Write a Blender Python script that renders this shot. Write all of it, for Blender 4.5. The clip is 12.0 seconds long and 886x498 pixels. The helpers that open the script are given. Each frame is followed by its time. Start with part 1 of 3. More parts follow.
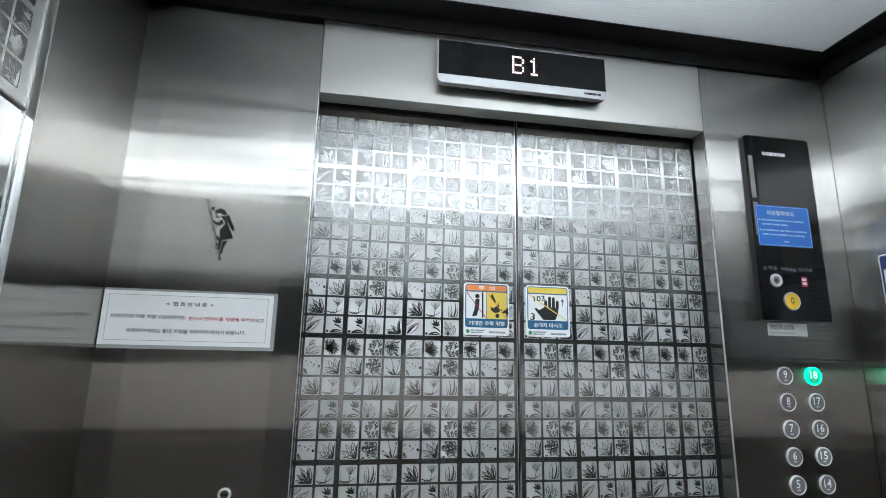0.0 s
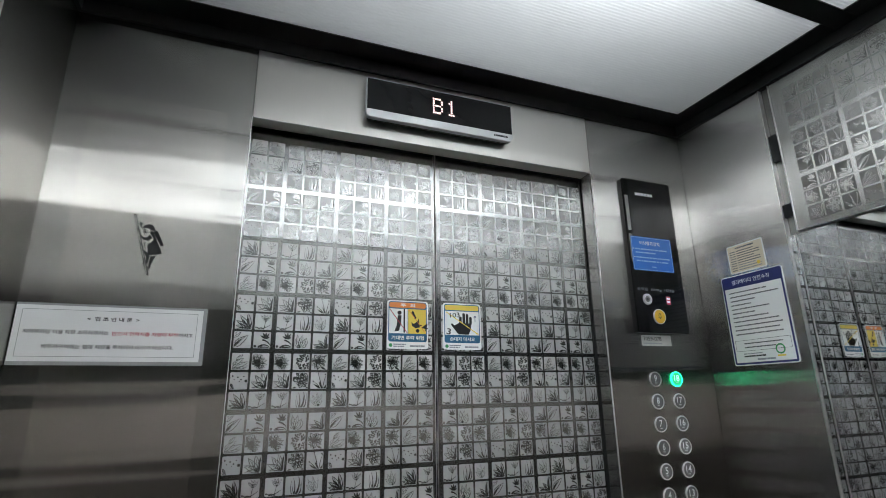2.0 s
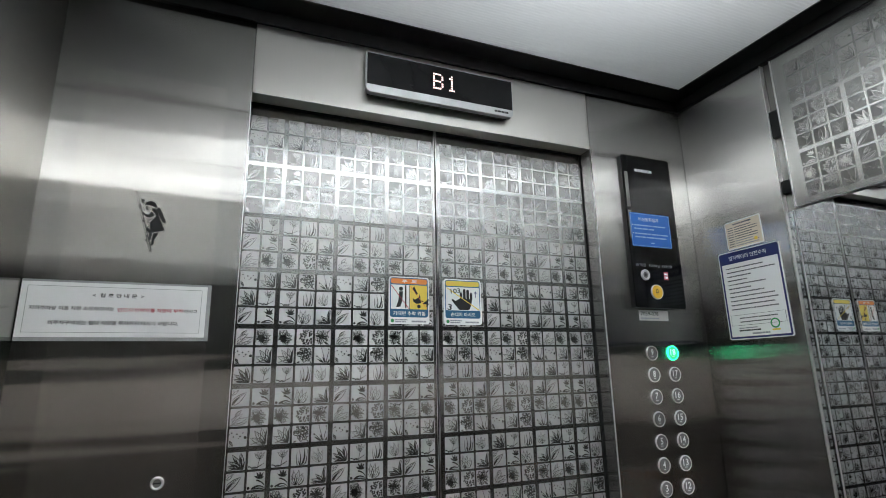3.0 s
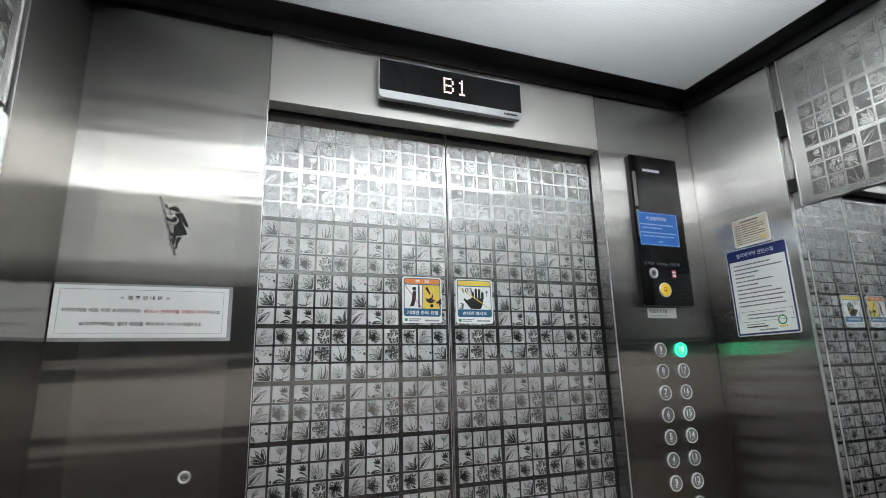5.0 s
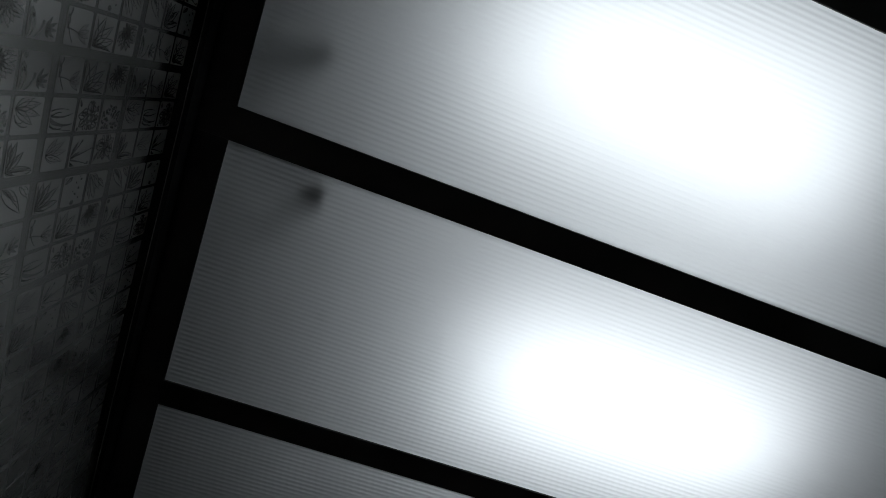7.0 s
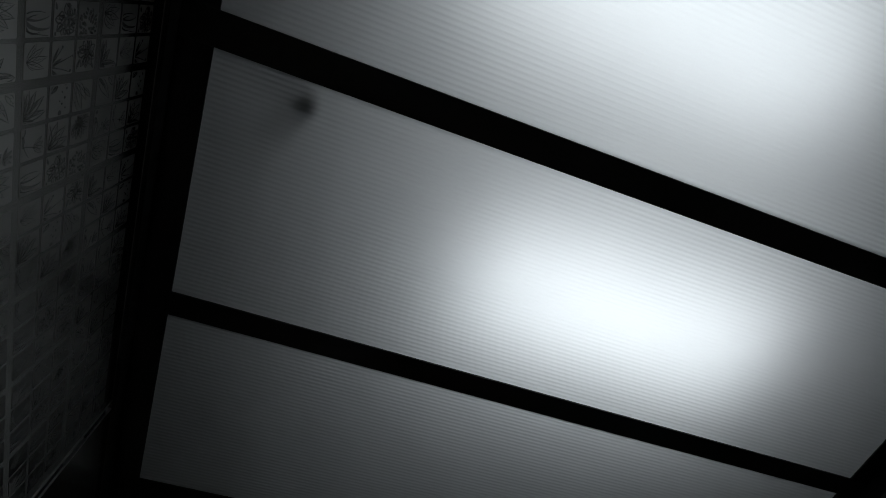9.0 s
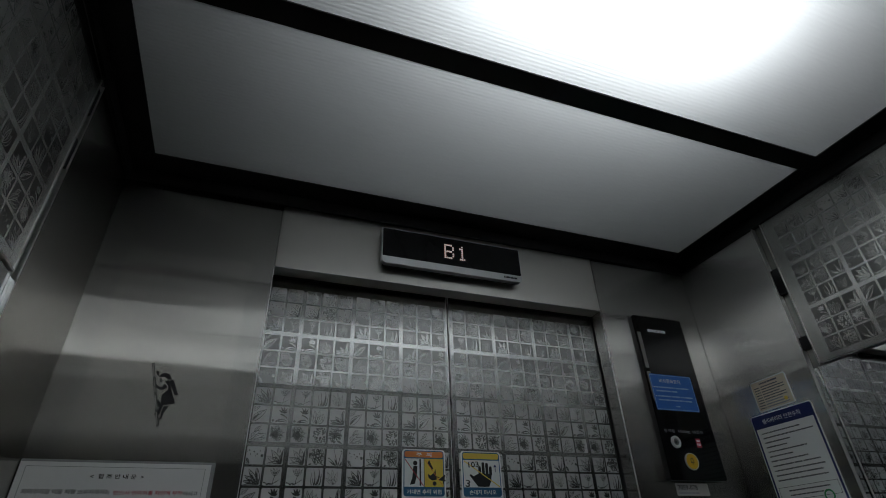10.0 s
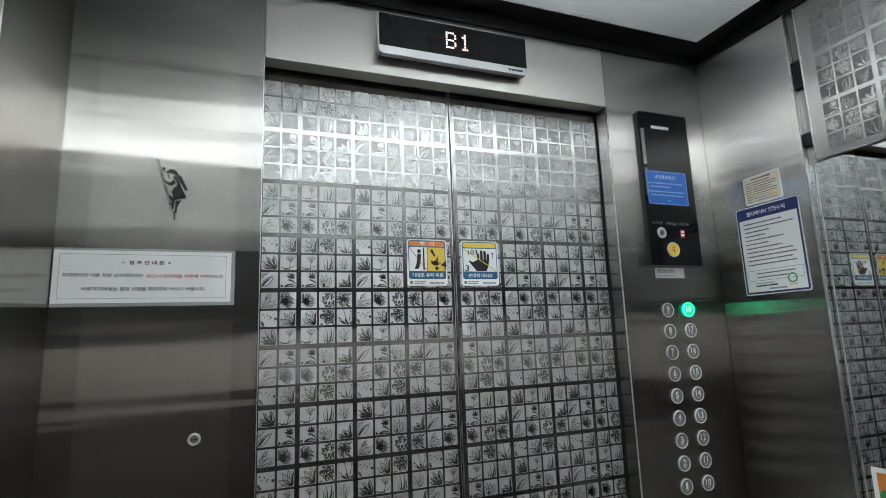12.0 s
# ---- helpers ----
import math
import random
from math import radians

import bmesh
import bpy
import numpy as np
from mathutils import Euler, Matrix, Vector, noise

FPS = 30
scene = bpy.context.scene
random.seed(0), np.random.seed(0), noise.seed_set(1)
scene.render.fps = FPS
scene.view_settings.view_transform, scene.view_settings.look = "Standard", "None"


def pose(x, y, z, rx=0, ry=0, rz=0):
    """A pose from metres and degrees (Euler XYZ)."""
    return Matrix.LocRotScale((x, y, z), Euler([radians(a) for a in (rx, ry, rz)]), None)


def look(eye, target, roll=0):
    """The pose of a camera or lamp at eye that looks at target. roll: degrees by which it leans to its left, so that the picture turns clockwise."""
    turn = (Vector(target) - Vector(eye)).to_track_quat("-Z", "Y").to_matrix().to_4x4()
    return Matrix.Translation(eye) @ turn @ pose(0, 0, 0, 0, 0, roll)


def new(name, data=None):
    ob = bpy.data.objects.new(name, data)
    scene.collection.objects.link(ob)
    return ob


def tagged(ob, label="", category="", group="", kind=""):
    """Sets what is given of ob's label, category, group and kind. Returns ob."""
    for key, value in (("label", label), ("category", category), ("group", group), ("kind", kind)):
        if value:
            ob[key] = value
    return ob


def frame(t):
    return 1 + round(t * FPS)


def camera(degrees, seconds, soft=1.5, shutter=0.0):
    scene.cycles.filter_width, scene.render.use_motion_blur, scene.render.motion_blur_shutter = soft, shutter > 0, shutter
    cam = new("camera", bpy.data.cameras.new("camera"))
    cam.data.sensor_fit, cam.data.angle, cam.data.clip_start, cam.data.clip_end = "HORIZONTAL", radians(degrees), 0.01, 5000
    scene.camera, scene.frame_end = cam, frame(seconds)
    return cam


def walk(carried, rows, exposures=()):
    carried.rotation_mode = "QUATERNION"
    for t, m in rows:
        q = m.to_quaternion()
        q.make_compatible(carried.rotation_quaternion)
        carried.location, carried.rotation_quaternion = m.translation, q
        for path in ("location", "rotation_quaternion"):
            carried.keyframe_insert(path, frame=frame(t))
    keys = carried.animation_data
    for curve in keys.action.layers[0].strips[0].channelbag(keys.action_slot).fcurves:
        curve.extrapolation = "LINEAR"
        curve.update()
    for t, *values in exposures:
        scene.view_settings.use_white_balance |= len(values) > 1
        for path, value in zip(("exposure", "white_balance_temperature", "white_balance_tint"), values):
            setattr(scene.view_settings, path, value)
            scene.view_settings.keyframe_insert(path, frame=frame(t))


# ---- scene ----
cam = camera(81.7, 12.0, soft=0.9)
PATH = [
    (0, (-0.354, -1.016, 1.553), (-0.022, 0.911, 1.976), 1.1),
    (0.5, (-0.407, -1.071, 1.536), (0.067, 0.747, 2.219), 0.1),
    (1, (-0.405, -1.095, 1.527), (0.184, 0.695, 2.196), -0.0),
    (1.5, (-0.438, -1.083, 1.504), (0.248, 0.705, 2.08), -0.7),
    (2, (-0.437, -1.089, 1.506), (0.276, 0.699, 2.048), -0.9),
    (2.5, (-0.447, -1.082, 1.5), (0.289, 0.708, 2.002), -1.2),
    (3, (-0.45, -1.091, 1.503), (0.284, 0.713, 1.958), -1.1),
    (5, (-0.472, -1.116, 1.502), (0.236, 0.7, 1.951), -1.4),
    (5.5, (-0.473, -1.107, 1.501), (0.192, 0.571, 2.363), -1.7),
    (6, (-0.468, -1.121, 1.51), (0.089, 0.273, 2.833), -1.8),
    (6.2, (-0.476, -1.103, 1.506), (0.034, 0.118, 3.005), -2.5),
    (6.5, (-0.462, -1.099, 1.494), (-0.062, -0.157, 3.212), -3.1),
    (6.9, (-0.472, -1.105, 1.510), (-0.203, -0.535, 3.408), -5.0),
    (7.2, (-0.486, -1.108, 1.513), (-0.305, -0.845, 3.487), -14.0),
    (7.6, (-0.482, -1.103, 1.512), (-0.386, -1.067, 3.509), -48.9),
    (8.0, (-0.480, -1.100, 1.510), (-0.403, -1.113, 3.508), -79.1),
    (8.4, (-0.475, -1.095, 1.507), (-0.345, -0.968, 3.499), -25.1),
    (8.8, (-0.471, -1.089, 1.502), (-0.205, -0.577, 3.417), -7.7),
    (9.0, (-0.470, -1.100, 1.499), (-0.129, -0.356, 3.323), -5.1),
    (9.2, (-0.470, -1.096, 1.504), (-0.057, -0.152, 3.219), -4.0),
    (9.5, (-0.463, -1.097, 1.501), (0.041, 0.125, 3.002), -2.8),
    (10, (-0.458, -1.098, 1.493), (0.162, 0.485, 2.545), -2.3),
    (10.5, (-0.461, -1.096, 1.488), (0.228, 0.708, 2.008), -2.1),
    (11, (-0.462, -1.095, 1.495), (0.237, 0.747, 1.84), -2.1),
    (11.5, (-0.467, -1.09, 1.492), (0.235, 0.753, 1.826), -2.2),
    (12, (-0.468, -1.093, 1.492), (0.234, 0.751, 1.818), -2.1),
]
EXPOSURES = [
    (0.0, 0.4, 6150, 10), (0.4, 0.15, 6150, 10), (1.0, 0.05, 6300, 10), (1.5, -0.08, 6400, 11), (2.5, -0.04, 6500, 12), (5.0, 0.23, 6550, 11.5), (5.5, 0.12, 6300, 10), (6.0, -1.35, 6350, 10), (6.5, -2.5, 6250, 10),
    (7.0, -2.85, 6250, 10), (9.0, -3.3, 6300, 9.5), (9.5, -3.2, 6300, 9.5), (10.0, -2.2, 6400, 10), (10.5, -0.66, 6550, 11.5), (11.0, -0.14, 6550, 11.5), (12.0, 0.0, 6450, 10),
]
walk(cam, [(t, look(eye, target, roll)) for t, eye, target, roll in PATH], EXPOSURES)

# ---- world and light ----
world = bpy.data.worlds.new("world")
scene.world = world
world.use_nodes = True
world.node_tree.nodes["Background"].inputs["Color"].default_value = (0.02, 0.022, 0.025, 1)
world.node_tree.nodes["Background"].inputs["Strength"].default_value = 0.2

# two tube lamps in the box over the rear diffusers, each shining down and up
DOWN_WATTS, UP_WATTS = 11.5, 9.5
for lx, ly, share in ((0.05, -0.75, 1.0), (-0.11, -1.26, 0.9)):
    for watts, turn in ((DOWN_WATTS, 0), (UP_WATTS, 180)):
        lamp = bpy.data.lights.new("ceiling_lamp", "AREA")
        lamp.shape, lamp.size, lamp.size_y = "RECTANGLE", 0.60, 0.23
        lamp.energy, lamp.color = watts * share, (0.99, 1.0, 1.0)
        new("ceiling_lamp", lamp).matrix_world = pose(lx, ly, 2.450 if turn == 0 else 2.456, turn)


# ---- materials ----
def material(name, color, rough=0.5, metal=0.0, spec=0.5):
    m = bpy.data.materials.new(name)
    m.use_nodes = True
    b = m.node_tree.nodes["Principled BSDF"]
    b.inputs["Base Color"].default_value = (*color, 1)
    b.inputs["Roughness"].default_value = rough
    b.inputs["Metallic"].default_value = metal
    b.inputs["Specular IOR Level"].default_value = spec
    return m


def vary(m, scale, low, high, stretch=(1, 1, 1), rough=None, bump=0.0, fine=None):
    """Two scales of noise: the wide one moves the colour between low and high, the fine one the roughness and the relief."""
    t = m.node_tree
    n, link = t.nodes, t.links.new
    b = n["Principled BSDF"]
    co = n.new("ShaderNodeTexCoord")
    wide = n.new("ShaderNodeTexNoise")
    wide.inputs["Scale"].default_value = scale
    wide.inputs["Detail"].default_value = 5
    link(co.outputs["Object"], wide.inputs["Vector"])
    mixer = n.new("ShaderNodeMix")
    mixer.data_type = "RGBA"
    mixer.inputs["A"].default_value, mixer.inputs["B"].default_value = (*low, 1), (*high, 1)
    link(wide.outputs["Fac"], mixer.inputs["Factor"])
    link(mixer.outputs["Result"], b.inputs["Base Color"])
    grain = n.new("ShaderNodeMapping")
    grain.inputs["Scale"].default_value = stretch
    link(co.outputs["Object"], grain.inputs["Vector"])
    small = n.new("ShaderNodeTexNoise")
    small.inputs["Scale"].default_value = fine or scale * 12
    small.inputs["Detail"].default_value = 3
    link(grain.outputs["Vector"], small.inputs["Vector"])
    if rough:
        span = n.new("ShaderNodeMapRange")
        span.inputs["To Min"].default_value, span.inputs["To Max"].default_value = rough
        link(small.outputs["Fac"], span.inputs["Value"])
        link(span.outputs["Result"], b.inputs["Roughness"])
    if bump:
        rel = n.new("ShaderNodeBump")
        rel.inputs["Strength"].default_value, rel.inputs["Distance"].default_value = bump, 0.0004
        link(small.outputs["Fac"], rel.inputs["Height"])
        link(rel.outputs["Normal"], b.inputs["Normal"])
    return m


def brushed(name, low, high, rough, aniso, bump=0.02, hairline=0.05, stretch=(260, 3, 260), fine=4.0, wave=0.0):
    """Hairline stainless steel: the brushing runs upright, so reflections smear sideways."""
    m = vary(material(name, low, 0.3, 1.0), 1.7, low, high, stretch, rough, bump, fine)
    n, link = m.node_tree.nodes, m.node_tree.links.new
    old = n["Principled BSDF"]
    metal = n.new("ShaderNodeBsdfAnisotropic")
    metal.inputs["Anisotropy"].default_value = -aniso
    for source, to in (("Base Color", "Color"), ("Roughness", "Roughness"), ("Normal", "Normal")):
        for wire in old.inputs[source].links:
            link(wire.from_socket, metal.inputs[to])
    if wave:
        # the sheet is not quite flat: low swells that run across it
        where, swell, rel = n.new("ShaderNodeMapping"), n.new("ShaderNodeTexNoise"), n.new("ShaderNodeBump")
        where.inputs["Scale"].default_value = (0.7, 11, 0.7)
        swell.inputs["Scale"].default_value, swell.inputs["Detail"].default_value = 1.0, 2
        rel.inputs["Strength"].default_value, rel.inputs["Distance"].default_value = 1.0, wave
        link(n.new("ShaderNodeTexCoord").outputs["Object"], where.inputs["Vector"])
        link(where.outputs["Vector"], swell.inputs["Vector"])
        link(swell.outputs["Fac"], rel.inputs["Height"])
        for wire in metal.inputs["Normal"].links:
            link(wire.from_socket, rel.inputs["Normal"])
        link(rel.outputs["Normal"], metal.inputs["Normal"])
    # faint hairlines in the tone, some millimetres wide and long
    co, lines = n.new("ShaderNodeTexCoord"), n.new("ShaderNodeMapping")
    lines.inputs["Scale"].default_value = (340, 4, 340)
    link(co.outputs["Object"], lines.inputs["Vector"])
    hair = n.new("ShaderNodeTexNoise")
    hair.inputs["Scale"].default_value, hair.inputs["Detail"].default_value = 1.0, 4
    link(lines.outputs["Vector"], hair.inputs["Vector"])
    span = n.new("ShaderNodeMapRange")
    span.inputs["To Min"].default_value, span.inputs["To Max"].default_value = 1 - 1.6 * hairline, 1 + 1.4 * hairline
    link(hair.outputs["Fac"], span.inputs["Value"])
    tone = n.new("ShaderNodeVectorMath")
    tone.operation = "SCALE"
    link(metal.inputs["Color"].links[0].from_socket, tone.inputs[0])
    link(span.outputs["Result"], tone.inputs["Scale"])
    link(tone.outputs["Vector"], metal.inputs["Color"])
    way = n.new("ShaderNodeCombineXYZ")
    way.inputs["X"].default_value, way.inputs["Y"].default_value = 1, 1
    link(way.outputs["Vector"], metal.inputs["Tangent"])
    link(metal.outputs[0], n["Material Output"].inputs["Surface"])
    n.remove(old)
    return m


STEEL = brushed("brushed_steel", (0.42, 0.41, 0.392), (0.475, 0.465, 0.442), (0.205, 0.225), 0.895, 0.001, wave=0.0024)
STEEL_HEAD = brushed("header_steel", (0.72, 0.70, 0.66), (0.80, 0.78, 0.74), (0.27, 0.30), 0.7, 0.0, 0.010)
STEEL_FILM = brushed("filmed_steel", (0.465, 0.45, 0.425), (0.52, 0.505, 0.475), (0.255, 0.27), 0.83, 0.0, wave=0.0018)
# lit (east) and dimmer (west) satin steel: the sides' uneven light is in the colour
STEEL_SOFT_LIT = brushed("lit_satin_steel", (0.64, 0.63, 0.61), (0.71, 0.70, 0.68), (0.135, 0.155), 0.93, 0.001, wave=0.0022)
STEEL_WARM_DIM = brushed("dim_warm_satin_steel", (0.44, 0.425, 0.40), (0.50, 0.485, 0.455), (0.155, 0.18), 0.82, 0.001, wave=0.0018)
STEEL_DOOR = brushed("polished_door_steel", (0.435, 0.44, 0.435), (0.495, 0.50, 0.495), (0.245, 0.27), 0.82, 0.002, wave=0.0022)
STEEL_PANEL = brushed("side_panel_steel", (0.44, 0.44, 0.42), (0.50, 0.50, 0.48), (0.22, 0.27), 0.80, 0.008, 0.08)
STEEL_DARK = brushed("dull_steel", (0.20, 0.20, 0.19), (0.28, 0.28, 0.27), (0.36, 0.44), 0.5, 0.003)
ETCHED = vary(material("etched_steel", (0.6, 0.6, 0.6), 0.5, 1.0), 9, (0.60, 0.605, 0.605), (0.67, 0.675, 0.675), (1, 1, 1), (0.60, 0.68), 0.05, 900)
# etched steel again, darker: the dim light beside the ceiling frame is in its colour
ETCHED_SIDE_DIM = vary(material("dimmed_side_etched_steel", (0.4, 0.4, 0.4), 0.4, 1.0), 9, (0.37, 0.37, 0.36), (0.43, 0.43, 0.42), (1, 1, 1), (0.28, 0.34), 0.05, 900)
EDGE = vary(material("bright_edge", (0.8, 0.8, 0.8), 0.2, 1.0), 12, (0.82, 0.82, 0.81), (0.90, 0.90, 0.89), rough=(0.28, 0.38))
MIRROR = vary(material("dark_mirror", (0.4, 0.41, 0.42), 0.03, 1.0), 2, (0.64, 0.65, 0.66), (0.70, 0.71, 0.72), rough=(0.012, 0.035))
BLACK = vary(material("black_paint", (0.012, 0.012, 0.013), 0.4), 6, (0.009, 0.009, 0.010), (0.016, 0.016, 0.017), rough=(0.35, 0.5))
DARK = vary(material("dark_recess", (0.02, 0.02, 0.02), 0.7), 6, (0.012, 0.012, 0.012), (0.025, 0.025, 0.025), rough=(0.6, 0.8))
GLASS_BLACK = vary(material("black_glass", (0.006, 0.006, 0.007), 0.08, 0.0, 0.22), 5, (0.005, 0.005, 0.006), (0.008, 0.008, 0.009), rough=(0.06, 0.11))
SILVER = vary(material("silver_plastic", (0.6, 0.61, 0.62), 0.35, 0.6), 20, (0.58, 0.59, 0.60), (0.66, 0.67, 0.68), rough=(0.3, 0.4))
CHROME = vary(material("chrome", (0.8, 0.8, 0.8), 0.1, 1.0), 30, (0.78, 0.78, 0.78), (0.88, 0.88, 0.88), rough=(0.25, 0.35))
CAP = vary(material("button_cap", (0.2, 0.2, 0.2), 0.4, 0.2), 40, (0.13, 0.13, 0.133), (0.18, 0.18, 0.185), rough=(0.35, 0.45))
ACRYLIC = vary(material("grey_acrylic", (0.45, 0.46, 0.46), 0.15), 10, (0.36, 0.37, 0.37), (0.44, 0.45, 0.45), rough=(0.12, 0.2))
PAPER = vary(material("white_card", (0.78, 0.8, 0.8), 0.45), 14, (0.85, 0.87, 0.87), (0.90, 0.91, 0.91), rough=(0.35, 0.5))
CREAM = vary(material("cream_card", (0.72, 0.64, 0.48), 0.45), 25, (0.72, 0.63, 0.49), (0.80, 0.73, 0.60), rough=(0.35, 0.5))
GREYCARD = vary(material("grey_label", (0.5, 0.5, 0.49), 0.4), 25, (0.44, 0.44, 0.43), (0.54, 0.54, 0.53), rough=(0.35, 0.5))
LINE = material("grey_line", (0.35, 0.37, 0.37), 0.5)
INK = material("black_ink", (0.012, 0.012, 0.014), 0.45)
DARKINK = material("faded_ink", (0.13, 0.135, 0.15), 0.5)
GREYINK = material("grey_ink", (0.30, 0.32, 0.35), 0.5)
REDINK = material("red_ink", (0.45, 0.02, 0.05), 0.45)
WHITEINK = material("white_ink", (0.82, 0.84, 0.86), 0.45)
NAVY = vary(material("navy_print", (0.02, 0.03, 0.14), 0.35), 20, (0.018, 0.026, 0.13), (0.026, 0.036, 0.17), rough=(0.3, 0.42))
BLUE = vary(material("blue_print", (0.02, 0.16, 0.62), 0.35), 20, (0.016, 0.15, 0.58), (0.03, 0.19, 0.68), rough=(0.3, 0.42))
TEAL = material("teal_print", (0.02, 0.13, 0.27), 0.4)
PALEBLUE = material("pale_blue_print", (0.35, 0.55, 0.85), 0.4)
ORANGE = material("orange_print", (0.80, 0.26, 0.06), 0.4)
YELLOW = material("yellow_print", (0.84, 0.64, 0.10), 0.4)
GREEN = material("green_print", (0.05, 0.33, 0.12), 0.4)
YELLOWCAP = vary(material("yellow_plastic", (0.8, 0.5, 0.02), 0.3), 30, (0.74, 0.46, 0.02), (0.84, 0.56, 0.03), rough=(0.25, 0.35))
FLOOR = vary(material("dark_stone", (0.05, 0.05, 0.05), 0.4), 8, (0.46, 0.41, 0.36), (0.60, 0.54, 0.48), rough=(0.3, 0.5), bump=0.1)
# tones for the unseen rear wall, chosen for what the front steel reflects
REAR_PALE = vary(material("rear_pale_brown", (0.4, 0.35, 0.3), 0.4), 4, (0.70, 0.62, 0.57), (0.80, 0.72, 0.66), rough=(0.3, 0.45))
REAR_DARK = vary(material("rear_dark_brown", (0.12, 0.11, 0.1), 0.4), 4, (0.15, 0.132, 0.12), (0.21, 0.187, 0.17), rough=(0.3, 0.45))
BOX = vary(material("lamp_box_paint", (0.8, 0.8, 0.8), 0.6), 3, (0.55, 0.56, 0.56), (0.63, 0.63, 0.63), rough=(0.5, 0.7))


def glowing(name, color, strength):
    m = material(name, color, 0.4)
    b = m.node_tree.nodes["Principled BSDF"]
    b.inputs["Emission Color"].default_value = (*color, 1)
    b.inputs["Emission Strength"].default_value = strength
    return m


LED = glowing("led_dots", (1.0, 0.72, 0.66), 1.5)
GREENLIT = glowing("green_light", (0.01, 0.95, 0.38), 4.5)
GREENCAP = glowing("green_cap", (0.01, 0.36, 0.19), 0.55)
PALEGREEN = glowing("pale_green_light", (0.35, 1.0, 0.62), 1.6)


def diffuser():
    m = bpy.data.materials.new("ribbed_diffuser")
    m.use_nodes = True
    n, link = m.node_tree.nodes, m.node_tree.links.new
    n.remove(n["Principled BSDF"])
    co = n.new("ShaderNodeTexCoord")
    dust = n.new("ShaderNodeTexNoise")
    dust.inputs["Scale"].default_value = 3.5
    dust.inputs["Detail"].default_value = 6
    link(co.outputs["Object"], dust.inputs["Vector"])
    tone = n.new("ShaderNodeMix")
    tone.data_type = "RGBA"
    tone.inputs["A"].default_value, tone.inputs["B"].default_value = (0.66, 0.70, 0.72, 1), (0.76, 0.79, 0.80, 1)
    link(dust.outputs["Fac"], tone.inputs["Factor"])
    trans = n.new("ShaderNodeBsdfTranslucent")
    plain = n.new("ShaderNodeBsdfDiffuse")
    gloss = n.new("ShaderNodeBsdfGlossy")
    gloss.inputs["Roughness"].default_value = 0.3
    plain.inputs["Color"].default_value = (0.5, 0.53, 0.55, 1)
    link(tone.outputs["Result"], trans.inputs["Color"])
    one, two = n.new("ShaderNodeMixShader"), n.new("ShaderNodeMixShader")
    one.inputs["Fac"].default_value, two.inputs["Fac"].default_value = 0.3, 0.03
    link(trans.outputs[0], one.inputs[1])
    link(plain.outputs[0], one.inputs[2])
    link(one.outputs[0], two.inputs[1])
    link(gloss.outputs[0], two.inputs[2])
    link(two.outputs[0], n["Material Output"].inputs["Surface"])
    return m


DIFFUSER = diffuser()


# ---- builders ----
# A face frame: local x runs along the wall, y up, z out into the cabin.
def face_frame(ox, oy, oz, u, out):
    u, n = Vector(u), Vector(out)
    return Matrix.Translation((ox, oy, oz)) @ Matrix((u, (0, 0, 1), n)).transposed().to_4x4()


NORTH = face_frame(0, 0, 0, (1, 0, 0), (0, -1, 0))
DOORS = face_frame(0, 0.06, 0, (1, 0, 0), (0, -1, 0))
EAST = face_frame(0.80, 0, 0, (0, -1, 0), (-1, 0, 0))
WEST = face_frame(-0.80, 0, 0, (0, 1, 0), (1, 0, 0))
SOUTH = face_frame(0, -1.52, 0, (-1, 0, 0), (0, 1, 0))
FLAT = Matrix.Identity(4)


def thing(name, label, category, m=FLAT, group="", kind=""):
    ob = new(name)
    ob.empty_display_size = 0.02
    ob.matrix_world = m
    return tagged(ob, label, category, group, kind)


def finish(name, bm, mat):
    me = bpy.data.meshes.new(name)
    bm.normal_update()
    bm.to_mesh(me)
    bm.free()
    for one in mat if isinstance(mat, (list, tuple)) else [mat]:
        me.materials.append(one)
    return me


def part(name, bm, mat, parent, label=""):
    ob = new(name, finish(name, bm, mat))
    ob.parent = parent
    return tagged(ob, label)


def slab(x0, x1, y0, y1, z0, z1, bevel=0.0, bm=None):
    bm = bm or bmesh.new()
    made = bmesh.ops.create_cube(bm, size=1)["verts"]
    for v in made:
        v.co = Vector((x0 + (v.co.x + 0.5) * (x1 - x0), y0 + (v.co.y + 0.5) * (y1 - y0), z0 + (v.co.z + 0.5) * (z1 - z0)))
    if bevel:
        edges = list({e for v in made for e in v.link_edges})
        bmesh.ops.bevel(bm, geom=edges, offset=bevel, segments=2, affect="EDGES", profile=0.6)
    return bm


def shape(points, z0, z1, bm=None):
    """An outline, counter-clockwise, made into a plate from z0 to z1."""
    bm = bm or bmesh.new()
    low = [bm.verts.new((x, y, z0)) for x, y in points]
    top = [bm.verts.new((x, y, z1)) for x, y in points]
    bm.faces.new(top)
    bm.faces.new(low[::-1])
    for i in range(len(points)):
        j = (i + 1) % len(points)
        bm.faces.new((low[i], low[j], top[j], top[i]))
    return bm


def arc(cx, cy, r, a0, a1, n):
    return [(cx + r * math.cos(radians(a0 + (a1 - a0) * i / n)), cy + r * math.sin(radians(a0 + (a1 - a0) * i / n))) for i in range(n + 1)]


def rounded(x0, x1, y0, y1, r, n=4):
    return arc(x1 - r, y0 + r, r, -90, 0, n) + arc(x1 - r, y1 - r, r, 0, 90, n) + arc(x0 + r, y1 - r, r, 90, 180, n) + arc(x0 + r, y0 + r, r, 180, 270, n)


def disc(cx, cy, r, z0, z1, n=24, bm=None):
    return shape(arc(cx, cy, r, 0, 360 - 360 / n, n - 1), z0, z1, bm)


